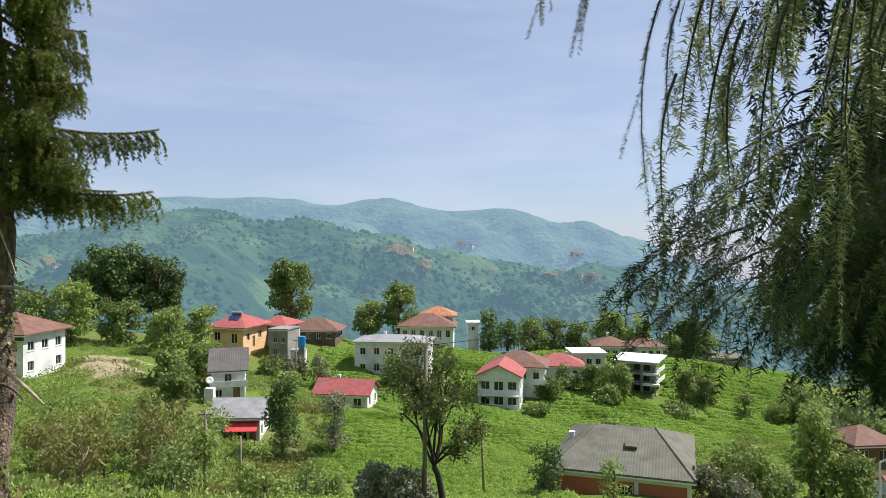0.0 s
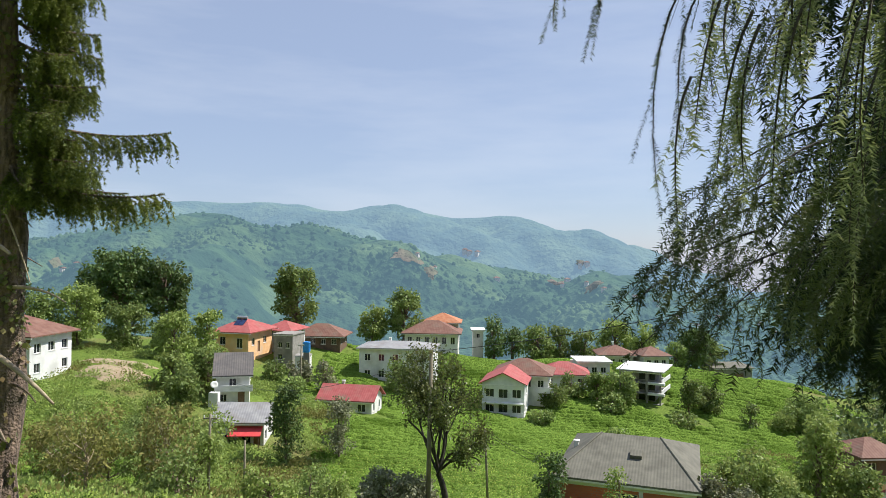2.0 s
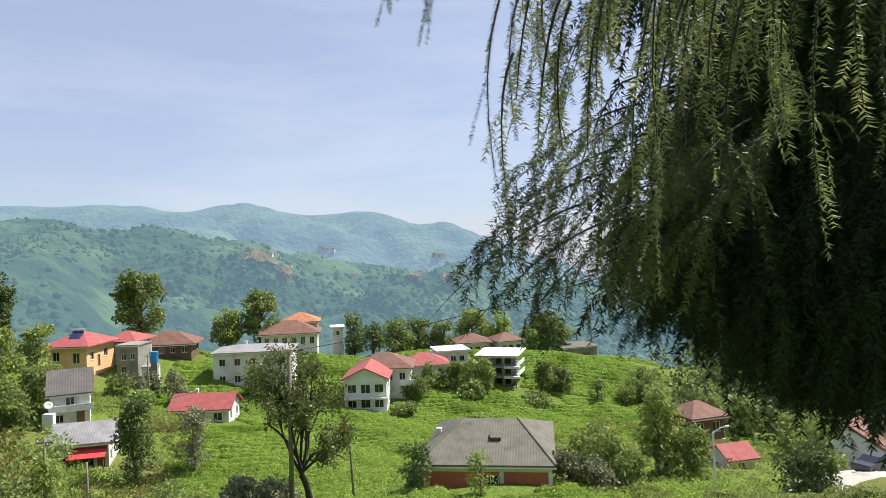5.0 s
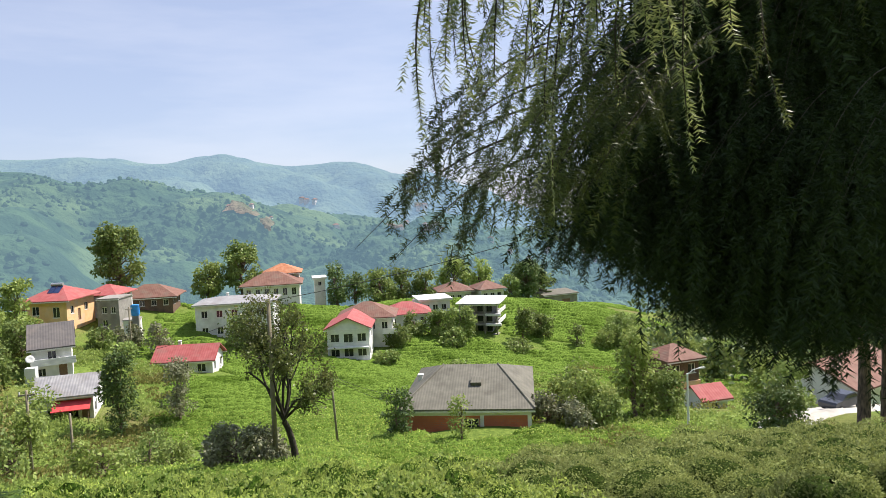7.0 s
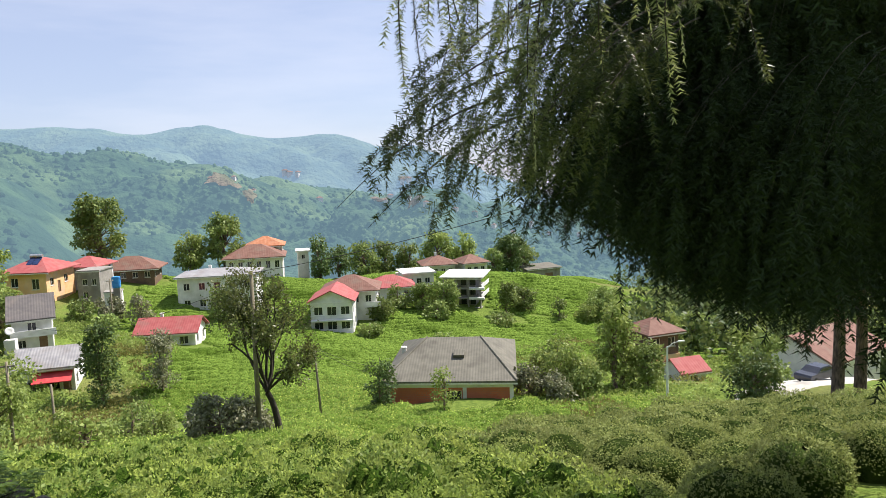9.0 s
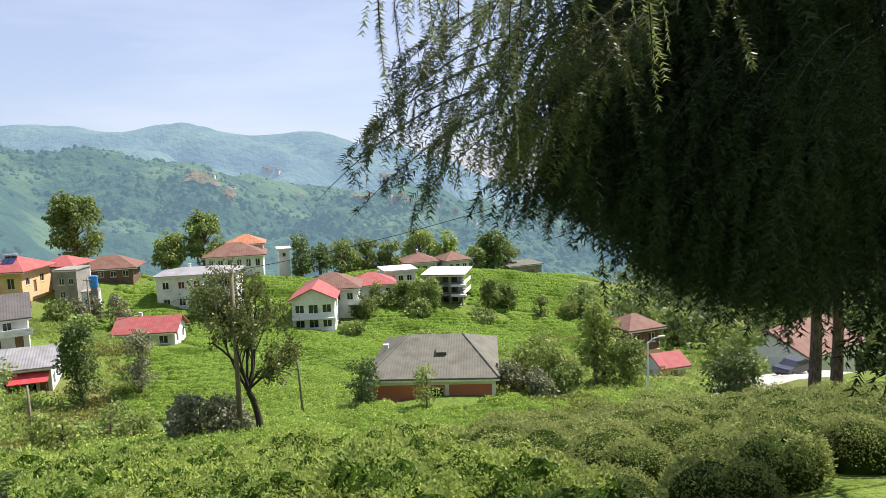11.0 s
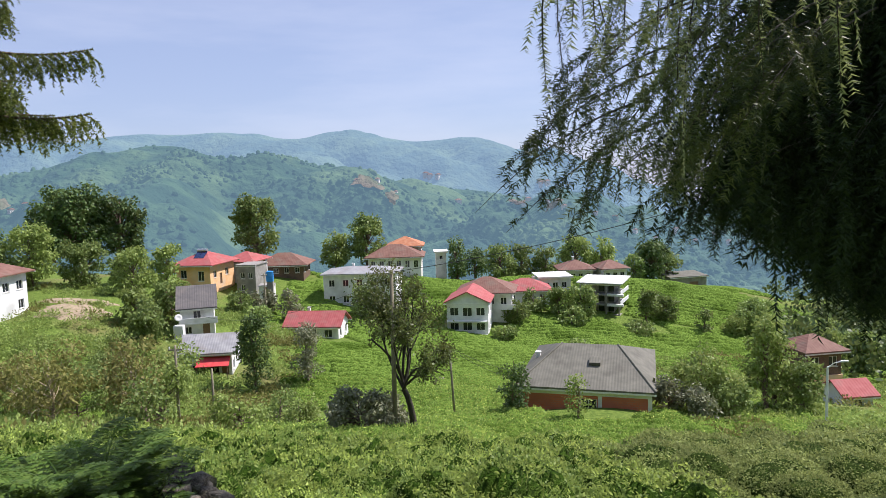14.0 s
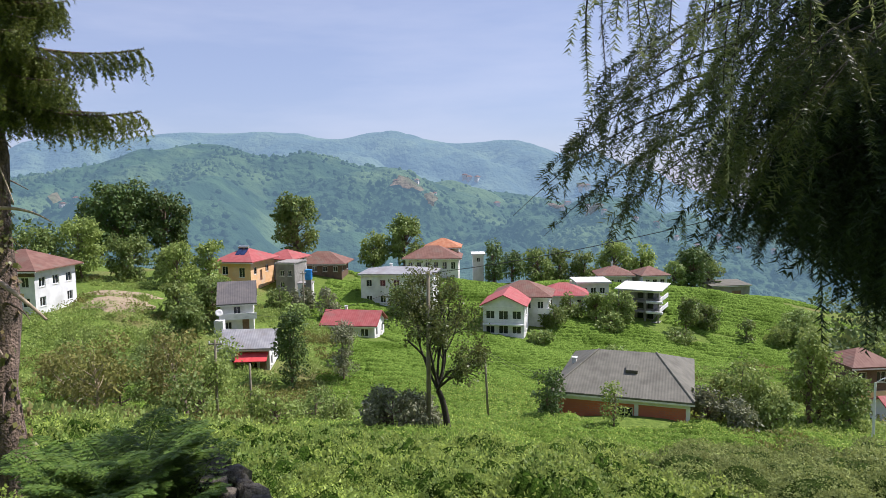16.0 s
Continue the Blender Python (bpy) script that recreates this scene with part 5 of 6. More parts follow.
# woods on the slopes beyond and beside the village
n = 560
vb, vd = np.radians(rng.uniform(30, 52, 230)), 96 * np.exp(rng.uniform(0, 1.1, 230))
vx = np.concatenate([vd * np.sin(vb), rng.uniform(85, 210, 80), rng.uniform(-190, -72, 130), rng.uniform(-70, 70, 100)])
vy = np.concatenate([vd * np.cos(vb), rng.uniform(120, 330, 80), rng.uniform(95, 230, 130), rng.uniform(178, 260, 100)])
la = Acc()
for x0, y0, z0 in zip(vx, vy, land(vx, vy)):
    r = rng.uniform(2.2, 4.6)
    cl = rng.normal(size=(6, 3)) * np.array([0.5, 0.5, 0.45]) * r
    d = unit(rng.normal(size=(6, 26, 3)) + np.array([0, 0, 0.35]))
    pos = np.array([x0, y0, z0 + r * 1.0]) + cl[:, None] + d * r * 0.55 * rng.uniform(0.7, 1.1, (6, 26, 1))
    d = d.reshape(-1, 3)
    la.add(*leaves_at(rng, pos.reshape(-1, 3), 0.85, normal=d, spread=0.8, ratio=0.75, along=d))
tagged(new("valley_woods", la.mesh("valley_woods", M["leaf_dark"])), "dark green woods on the valley slopes", "woods", kind="stuff")

# bare earth bank, drive and road
def ground_patch(name, cx, cy, rx_, ry_, material, label, lift=0.06, turn=0.0, cat="ground", seed=1):
    bm = bmesh.new()
    g = random.Random(seed)
    rings = []
    wob = [1 + g.uniform(-0.18, 0.18) for _ in range(28)]
    for fr in (0.0001, 0.35, 0.7, 1.0):
        ring = []
        for k in range(28):
            t = 2 * math.pi * k / 28
            px, py = rx_ * fr * wob[k] * math.cos(t), ry_ * fr * wob[k] * math.sin(t)
            wx_, wy_ = cx + px * math.cos(turn) - py * math.sin(turn), cy + px * math.sin(turn) + py * math.cos(turn)
            ring.append(bm.verts.new((wx_, wy_, land_at(wx_, wy_) + (lift if fr < 1 else -0.05))))
        rings.append(ring)
    for a, b in zip(rings, rings[1:]):
        for k in range(28):
            bm.faces.new((a[k], a[(k + 1) % 28], b[(k + 1) % 28], b[k]))
    return tagged(link_bm(name, bm, material, smooth=True), label, cat, kind="structure")


ground_patch("bare_bank", -45.0, 92.5, 4.6, 4.2, M["dirt"], "bare sandy earth bank by the house", 0.25)
ground_patch("bare_bank", -47.0, 98.5, 5.0, 2.4, M["dirt"], "bare sandy earth bank above the house", 0.25, seed=2)
ground_patch("path", -5.5, 108.5, 5.5, 1.3, M["road"], "pale concrete path by the house", 0.3, seed=3, cat="path")
ground_patch("road", 46.5, 51.5, 10.0, 3.2, M["road"], "pale concrete road between the houses", 0.35, 0.25, "road", 4)

# ---------------- poles, wires, car ----------------


def tube_bm(pts, radii, sides=8):
    v, f = tube_arrays(pts, radii, sides)
    bm = bmesh.new()
    vv = [bm.verts.new(p) for p in v]
    for q in f:
        bm.faces.new([vv[i] for i in q])
    for e in (0, len(pts) - 1):
        ring = vv[e * sides:(e + 1) * sides]
        bm.faces.new(ring if e else ring[::-1])
    return bm


def pole(x, y, z0, z1, r, lean=0.0, label="weathered wooden utility pole on the slope", arms=True):
    ob = tagged(empty("utility_pole", x, y, z0), label, "pole")
    h = z1 - z0
    part("post", tube_bm([(0, 0, -0.6), (lean * 0.5, 0, h * 0.5), (lean, 0, h)], [r * 1.1, r, r * 0.8]), M["wood_pole"], ob, smooth=True)
    if arms:
        part("crossarm", box(lean - 0.5, lean + 0.5, -0.05, 0.05, h - 0.35, h - 0.25), M["wood_pole"], ob)
        for q in (-0.42, 0.42):
            part("insulator", tube_bm([(lean + q, 0, h - 0.25), (lean + q, 0, h - 0.1)], [0.035, 0.05], 6), M["grey_white"], ob)
    return ob


pole(-1.05, 38, land_at(-1.05, 38), -5.2, 0.13, 0.12, arms=False)
pole(3.4, 57, land_at(3.4, 57), -14.2, 0.1, -0.3, arms=False)
pole(-23.8, 112, land_at(-23.8, 112), -14.5, 0.12)
pole(-12.9, 44, land_at(-12.9, 44), -11.9, 0.08, arms=False, label="thin grey wooden post among the bushes")
pole(-16.6, 48, land_at(-16.6, 48), -11.2, 0.1, 0.1, label="thin wooden pole with crossarm among bushes")

lp = tagged(empty("street_lamp", 34.8, 55, land_at(34.8, 55)), "pale concrete street lamp beside the road", "street lamp")
part("post", tube_bm([(0, 0, -0.5), (0, 0, 5.2)], [0.13, 0.08]), M["grey_white"], lp)
part("arm", tube_bm([(0, 0, 5.1), (0.5, -0.1, 5.5), (1.1, -0.2, 5.65)], [0.05, 0.04, 0.04]), M["grey_white"], lp)
part("lamp_head", box(1.0, 1.65, -0.32, -0.1, 5.58, 5.72, 0.03), M["grey_white"], lp)


def wire(p0, p1, sag, r=0.012, label="black overhead cable sagging between poles"):
    p0, p1 = Vector(p0), Vector(p1)
    pts = [p0.lerp(p1, t / 16) - Vector((0, 0, 4 * sag * (t / 16) * (1 - t / 16))) for t in range(17)]
    return tagged(link_bm("overhead_cable", tube_bm(pts, [r] * 17, 5), M["cable"], smooth=True), label, "cable")


wire((-0.93, 38, -5.3), (17.5, 24.0, 0.4), 0.5, 0.018)
wire((-0.95, 38, -5.6), (-27, 88, -16.5), 1.4, 0.014, "thin black service cable")
wire((3.1, 57, -14.4), (13.0, 61.0, -18.3), 0.7, 0.016, "thin pale service cable")
wire((3.1, 57, -14.5), (14.0, 59.0, -18.6), 1.1, 0.014, "thin pale service cable")
wire((3.1, 57, -14.4), (-0.95, 38, -5.8), 0.8, 0.014, "thin black service cable")

tp = tagged(empty("water_tank", -24.6, 120.5, -15.9 - 1.6), "blue plastic tarpaulin over a rooftop tank", "tank")
part("stand", box(-0.5, 0.5, -0.5, 0.5, -2.6, 0.4), M["concrete"], tp)
bm = box(-0.55, 0.55, -0.55, 0.55, 0.4, 2.3, 0.18)
for v in bm.verts:
    v.co += Vector((noise.noise(v.co * 2.1), noise.noise(v.co * 1.7 + Vector((3, 0, 0))), 0.5 * noise.noise(v.co * 2.5))) * 0.22
part("cover", bm, M["tarp"], tp, "crumpled blue tarpaulin")

dish = tagged(empty("satellite_dish", -30.6, 90.6, land_at(-30.6, 90.6)), "white satellite dish on a block base", "satellite dish")
part("base", box(-0.6, 0.6, -0.5, 0.5, -1.0, 2.2), M["grey_white"], dish)
part("mast", tube_bm([(0, 0, 2.2), (0, 0, 3.0)], [0.05, 0.05], 6), M["metal"], dish)
bm = bmesh.new()
bmesh.ops.create_uvsphere(bm, u_segments=20, v_segments=12, radius=1.0)
bmesh.ops.delete(bm, geom=[v for v in bm.verts if v.co.z > -0.72], context="VERTS")
for v in bm.verts:
    v.co.z += 1.0
bmesh.ops.solidify(bm, geom=bm.faces[:], thickness=0.03)
dp = part("reflector", bm, M["white"], dish, smooth=True)
dp.matrix_basis = pose(0, -0.1, 3.2, 62, 0, 25)


def parked_car(x, y, z, yaw):
    ob = tagged(empty("car", x, y, z, yaw), "dark parked car beside the white house", "car")
    bm = bmesh.new()
    prof = [(-2.05, 0.35), (-2.1, 0.75), (-1.95, 0.92), (-1.1, 1.0), (-0.45, 1.42), (0.85, 1.46), (1.5, 1.02), (2.05, 0.92), (2.12, 0.6), (2.05, 0.35)]
    sides = []
    for sy_, k in ((-0.84, 1), (0.84, 1)):
        sides.append([bm.verts.new((px, sy_ * (0.82 if pz > 1.1 else 1), pz)) for px, pz in prof])
    for i in range(len(prof)):
        j = (i + 1) % len(prof)
        bm.faces.new((sides[0][i], sides[0][j], sides[1][j], sides[1][i]))
    bm.faces.new(sides[0][::-1])
    bm.faces.new(sides[1])
    bmesh.ops.recalc_face_normals(bm, faces=bm.faces[:])
    part("body", bm, M["car_paint"], ob)
    for s in (-1, 1):
        bm = bmesh.new()
        y_ = s * 0.78
        pts = [(-0.95, 1.03), (-0.42, 1.36), (0.8, 1.39), (1.3, 1.05)]
        a_, b_ = [bm.verts.new((p, y_ * 1.04, q)) for p, q in pts], [bm.verts.new((p, y_ * 0.9, q)) for p, q in pts]
        bm.faces.new(a_)
        bm.faces.new(b_[::-1])
        for i in range(4):
            bm.faces.new((a_[i], b_[i], b_[(i + 1) % 4], a_[(i + 1) % 4]))
        part("side_window", bm, M["glass"], ob)
        for wx_ in (-1.3, 1.3):
            bm = bmesh.new()
            bmesh.ops.create_cone(bm, cap_ends=True, segments=18, radius1=0.32, radius2=0.32, depth=0.2, matrix=pose(wx_, s * 0.78, 0.32, 90, 0, 0))
            wh = part("wheel", bm, M["rubber"], ob)
            bm = bmesh.new()
            bmesh.ops.create_cone(bm, cap_ends=True, segments=14, radius1=0.19, radius2=0.17, depth=0.03, matrix=pose(wx_, s * 0.9, 0.32, 90, 0, 0))
            part("rim", bm, M["metal"], wh)
    return ob


parked_car(48.0, 51.5, land_at(48.0, 51.5) + 0.36, 15)

# ---------------- conifers ----------------


def needles_on(g, acc, pts, length, step, width, per=3, fwd=0.75, comb=False):
    """Thin needles all round a shoot, or in two ranks like a comb."""
    seg = np.diff(pts, axis=0)
    ln = np.linalg.norm(seg, axis=1)
    cum = np.r_[0, np.cumsum(ln)]
    s = np.repeat(np.arange(0.01, cum[-1], step), per)
    if len(s) == 0:
        return
    s = np.clip(s + g.uniform(-step, step, len(s)), 0, cum[-1])
    pos = np.stack([np.interp(s, cum, pts[:, k]) for k in range(3)], 1)
    idx = np.clip(np.searchsorted(cum, s) - 1, 0, len(seg) - 1)
    tang = unit(seg[idx])
    if comb:
        face = unit(g.normal(size=3) * np.array([0.6, 0.6, 0.15]) + np.array([0.0, 1.0, 0.0]))
        rad = unit(np.cross(tang, face)) * np.where(np.arange(len(s)) % 2, 1.0, -1.0)[:, None] + 0.22 * g.normal(size=(len(s), 3))
    else:
        rad = unit(np.cross(tang, g.normal(size=(len(s), 3))))
    d = unit(rad + tang * fwd)
    side = unit(np.cross(d, g.normal(size=(len(s), 3)))) * width / 2
    L = (length * g.uniform(0.7, 1.2, len(s)))[:, None]
    tri = np.stack([pos - side, pos + side, pos + d * L], 1)
    acc.add(tri.reshape(-1, 3), np.arange(3 * len(s)).reshape(-1, 3))


def hanging_limb(g, wood, leaf, start, tip, arch=0.3, shoots=26, hang=0.45, n_len=0.023, step=0.0055, width=0.0042, spread=0.35, r0=0.02, from_=0.25, sub=2, to_way=(-0.25, 0.0, -1.0), stems=True, comb=False, skirt=None):
    """A limb that arches over, with shoots that hang from it and fork."""
    start, tip = np.array(start, float), np.array(tip, float)
    mid = (start + tip) / 2 + np.array([0, 0, arch])
    pts = bez(start, mid, tip, 14)
    wood.tube(pts, list(np.linspace(r0, r0 * 0.15, 14)), 5)
    axis = unit(tip - start)
    cross = unit(np.cross(axis, [0, 0, 1.0]))
    for k in range(shoots):
        t = from_ + (1 - from_) * (k + g.uniform(0, 1)) / shoots
        f = t * 13
        i = min(int(f), 12)
        p = pts[i] + (pts[i + 1] - pts[i]) * (f - i)
        L = hang * g.uniform(0.55, 1.15) * (1.0 - 0.25 * t)
        out = axis * g.uniform(0.15, 0.6) + cross * g.normal() * spread * 1.2
        way = np.array(to_way) + g.normal(size=3) * (0.24 if comb else 0.12)
        q1 = p + out * L * 0.55 + np.array([0, 0, 0.02])
        q2 = q1 + way * L * 0.7 + out * L * 0.1
        for _ in range(4):             # shoots shorten to stay inside the outline fitted to the view
            if skirt is None or skirt(q2):
                break
            L *= 0.62
            q1 = p + out * L * 0.55 + np.array([0, 0, 0.02])
            q2 = q1 + way * L * 0.7 + out * L * 0.1
        else:
            continue
        sh = bez(p, q1, q2, 9)
        if stems:
            wood.tube(sh[::2], list(np.linspace(r0 * 0.2, r0 * 0.05, 5)), 3)
        needles_on(g, leaf, sh, n_len, step, width, 2 if comb else 3, comb=comb)
        for _ in range(sub):
            j = g.integers(2, 7)
            o2 = sh[j + 1] - sh[j]
            o2 = unit(unit(o2) + g.normal(size=3) * 0.35 + axis * 0.2)
            l2 = L * g.uniform(0.3, 0.6)
            s2 = bez(sh[j], sh[j] + o2 * l2 * 0.5, sh[j] + o2 * l2 * 0.8 + np.array([0, 0, -l2 * 0.45]), 6)
            needles_on(g, leaf, s2, n_len * 0.95, step, width, 2 if comb else 3, comb=comb)


g = np.random.default_rng(21)
VIEW_SCALE = 1.5                                     # the crown is scaled out from the camera so its shifts fit the view
GB = np.array([5.1, 4.15, -4.15])
near_tree = tagged(empty("conifer_tree", *(GB * VIEW_SCALE)), "dark drooping conifer with long hanging shoots", "tree")
EDGE_B = [0, 6, 9.8, 14.5, 20, 22, 25, 27.4, 31.7, 36, 40, 46, 60]
EDGE_T = [0.0, -0.05, -0.085, -0.1, -0.115, -0.11, -0.09, -0.12, -0.175, -0.205, -0.24, -0.31, -0.36]


def near(p):
    return tuple(np.array(p) - GB)


def above_edge(q):
    """Whether a place lies within the crown's lower and outer edge, fitted to the camera's view."""
    w = (np.array(q) + GB) * VIEW_SCALE - np.array([0.26, -0.22, -0.236])
    far = math.hypot(w[0], w[1])
    bear, rise = math.degrees(math.atan2(w[0], w[1])), w[2] / far
    return rise > np.interp(bear, EDGE_B, EDGE_T) + g.normal() * 0.012 and bear > np.interp(rise, [-0.1, -0.05, 0.11, 0.27], [9, 7, 10.5, 14]) + g.normal() * 0.4


def view_scaled(acc, name, mat, smooth=False):
    acc.v = [v * VIEW_SCALE for v in acc.v]
    o = new(name, acc.mesh(name, M[mat], smooth=smooth))
    o.parent = near_tree
    return o


# young gathers the fronds that get the sunlit needle colour
tw, wood, leaf, young = Acc(), Acc(), Acc(), Acc()
tw.tube([(0.55, 0.0, -0.6), (0.55, 0.0, 1.5), (0.5, 0, 4.0), (0.2, 0.1, 8), (0, 0, 14)], [0.25, 0.2, 0.18, 0.15, 0.03], 12)
SPRAYS = [  # tip of the limb, hanging length, number of shoots
    ((0.58, 1.9, 0.62), 0.62, 12), ((0.66, 1.92, 0.5), 0.42, 14), ((0.7, 1.95, 0.42), 0.4, 16), ((0.76, 1.95, 0.2), 0.32, 20), ((0.66, 1.94, 0.02), 0.28, 18),
    ((0.74, 2.0, -0.25), 0.28, 18), ((0.9, 2.05, -0.2), 0.3, 22), ((0.8, 2.0, 0.75), 0.5, 18), ((0.95, 2.1, 0.4), 0.45, 22), ((1.1, 2.15, 0.1), 0.4, 22)]
for tip, hang, n_sh in (((0.36, 1.9, -0.27), 0.17, 15), ((0.45, 1.9, -0.33), 0.17, 15), ((0.43, 1.92, -0.17), 0.2, 15), ((0.53, 1.93, -0.07), 0.22, 16), ((0.6, 1.95, 0.08), 0.26, 16), ((0.66, 1.97, -0.3), 0.2, 14)):
    tip = np.array(tip)      # lower limbs that reach outwards
    hanging_limb(g, wood, leaf, near(tip + np.array([0.6, 0.28, 0.34])), near(tip), 0.1, n_sh, hang, spread=0.3, from_=0.1, r0=0.0045, to_way=(-0.22, 0, -0.95), n_len=0.02, step=0.0062, width=0.0036, comb=True, skirt=above_edge)
for tip, hang, n_sh in SPRAYS:
    n_sh = int(n_sh * 0.58)
    tip = np.array(tip)
    start = tip + np.array([0.5, 0.38, 0.85]) * g.uniform(0.9, 1.15)
    hanging_limb(g, wood, leaf, near(start), near(tip), 0.22, n_sh, hang, spread=0.2, from_=0.12, r0=0.004, to_way=(-0.28, 0, -0.92), n_len=0.02, step=0.0062, width=0.0036, comb=True, skirt=above_edge)
    wood.tube(bez(near((5.05, 4.12, start[2] + 0.9)), near((2.9, 3.2, start[2] + 0.75)), near(start), 10), list(np.linspace(0.01, 0.004, 10)), 5)
for k in range(11):   # low outer sprays along the crown's edge
    bear, far = g.uniform(8.5, 29), g.uniform(2.5, 3.4)
    z_low = -0.236 + far * np.interp(bear, EDGE_B, EDGE_T)
    tip = np.array([0.26 + far * math.sin(radians(bear)), -0.22 + far * math.cos(radians(bear)), z_low + g.uniform(0.2, 0.5)]) / VIEW_SCALE
    hanging_limb(g, wood, leaf, near(tip + np.array([0.5, 0.22, 0.42])), near(tip), 0.12, 13, 0.26, spread=0.35, from_=0.1, r0=0.0035, to_way=(-0.45, 0, -0.8), n_len=0.02, step=0.0062, width=0.0036, comb=True, skirt=above_edge)
# gathers shoots that get the shaded needle colour
old = Acc()
for k in range(12):
    bear, dist = radians(g.uniform(25.5, 32)), g.uniform(2.0, 2.5)
    tip = np.array([dist * math.sin(bear), dist * math.cos(bear), g.uniform(-0.45, 0.05) * dist / 2])
    hanging_limb(g, wood, old if k % 3 else leaf, near(tip + np.array([0.7, 0.35, 0.3])), near(tip), 0.12, 20, 0.34, 0.022, 0.007, 0.0038, 0.3, 0.003, 0.05, 1, (-0.1, 0, -1.0), comb=True, skirt=above_edge)
for k in range(32):   # pale fronds hanging in front, in the sunlit needle colour
    bear, dist = radians(g.uniform(17, 41)), g.uniform(1.55, 1.85)
    p0 = np.array(near((dist * math.sin(bear), dist * math.cos(bear), g.uniform(0.3, 0.75))))
    L = g.uniform(0.25, 0.42)
    if not above_edge(p0 + np.array([-0.04, 0, -L])):
        continue
    fr = bez(p0, p0 + np.array([-0.06, 0.0, -0.3 * L]), p0 + np.array([-0.04, 0, -L]) + g.normal(size=3) * 0.03, 12)
    wood.tube(fr[::2], [0.004, 0.0035, 0.003, 0.0025, 0.002, 0.001], 4)
    needles_on(g, young, fr, 0.022, 0.0055, 0.004, 2, 0.6, True)
    for j in (2, 4, 5, 7):
        o = np.array([g.uniform(-0.5, 0.5), g.uniform(-0.3, 0.3), -0.8]) * L * g.uniform(0.2, 0.4)
        needles_on(g, young, bez(fr[j], fr[j] + o * 0.4 + np.array([o[0] * 0.4, 0, 0]), fr[j] + o, 6), 0.019, 0.0055, 0.004, 2, 0.6, True)
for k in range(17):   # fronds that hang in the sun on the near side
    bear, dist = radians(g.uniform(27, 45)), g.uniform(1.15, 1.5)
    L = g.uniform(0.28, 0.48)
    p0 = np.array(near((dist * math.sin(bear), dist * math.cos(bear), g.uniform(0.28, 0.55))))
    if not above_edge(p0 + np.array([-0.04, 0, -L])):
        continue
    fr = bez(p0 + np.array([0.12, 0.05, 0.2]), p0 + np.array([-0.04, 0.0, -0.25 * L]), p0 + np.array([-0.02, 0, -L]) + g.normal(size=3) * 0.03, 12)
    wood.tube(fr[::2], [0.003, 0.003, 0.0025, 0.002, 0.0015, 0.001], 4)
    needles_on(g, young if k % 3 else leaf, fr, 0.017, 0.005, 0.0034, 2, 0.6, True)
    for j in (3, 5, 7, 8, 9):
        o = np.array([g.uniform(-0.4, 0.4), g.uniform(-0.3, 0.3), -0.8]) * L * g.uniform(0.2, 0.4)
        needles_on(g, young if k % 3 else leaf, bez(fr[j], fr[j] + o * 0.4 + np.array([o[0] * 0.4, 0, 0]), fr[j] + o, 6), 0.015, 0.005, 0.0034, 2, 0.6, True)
for k in range(72):
    f, bx = g.uniform(1.03, 1.42), g.uniform(1.12, 2.2)
    tip = np.array([bx * f, 1.9 * f, (-0.36 - 0.16 * (bx - 1) + 1.35 * g.uniform(0, 1) ** 1.7) * f])
    hanging_limb(g, wood, old if k % 7 else leaf, near(tip + np.array([0.5, 0.3, 0.95])), near(tip), 0.2, 17, 0.6, 0.028, 0.009, 0.0046, 0.3, 0.0022, 0.05, 1, (-0.1, 0, -1.0), skirt=above_edge)
view_scaled(tw, "trunk", "bark_dark", True)
view_scaled(wood, "branchwork", "bark_dark")
view_scaled(leaf, "needles", "needle")
view_scaled(young, "young_fronds", "needle_lit")
# long outer strands that hang free at the crown's edge
outer_wood, outer = Acc(), Acc()
for top, bend, end in (((1.55, 4.3, 1.9), (1.1, 4.3, 1.35), (1.3, 4.35, 0.25)), ((1.65, 4.35, 1.8), (1.3, 4.3, 1.5), (1.42, 4.3, 0.6)),
                       ((0.75, 4.3, 1.9), (0.6, 4.3, 1.75), (0.6, 4.3, 1.42)), ((1.0, 4.3, 1.85), (0.9, 4.3, 1.7), (0.89, 4.3, 1.5)), ((1.75, 4.4, 1.9), (1.55, 4.4, 1.6), (1.66, 4.4, 0.9))):
    sh = bez(*(np.array(q) - np.array(near_tree.location) for q in (top, bend, end)), 14)
    outer_wood.tube(sh[::2], list(np.linspace(0.008, 0.003, 7)), 4)
    needles_on(g, outer, sh, 0.03, 0.009, 0.006, 2, comb=True)
    for j in range(2, 12, 2):
        L = 0.32 * g.uniform(0.5, 1.1)
        o = unit(sh[j + 1] - sh[j]) * 0.5 + np.array([g.normal() * 0.25, g.normal() * 0.2, -0.6])
        needles_on(g, outer, bez(sh[j], sh[j] + o * L * 0.5, sh[j] + o * L + np.array([0, 0, -0.05]), 6), 0.028, 0.009, 0.006, 2, comb=True)
for name, acc, mat in (("outer_branchwork", outer_wood, "bark_dark"), ("outer_needles", outer, "needle")):
    new(name, acc.mesh(name, M[mat])).parent = near_tree
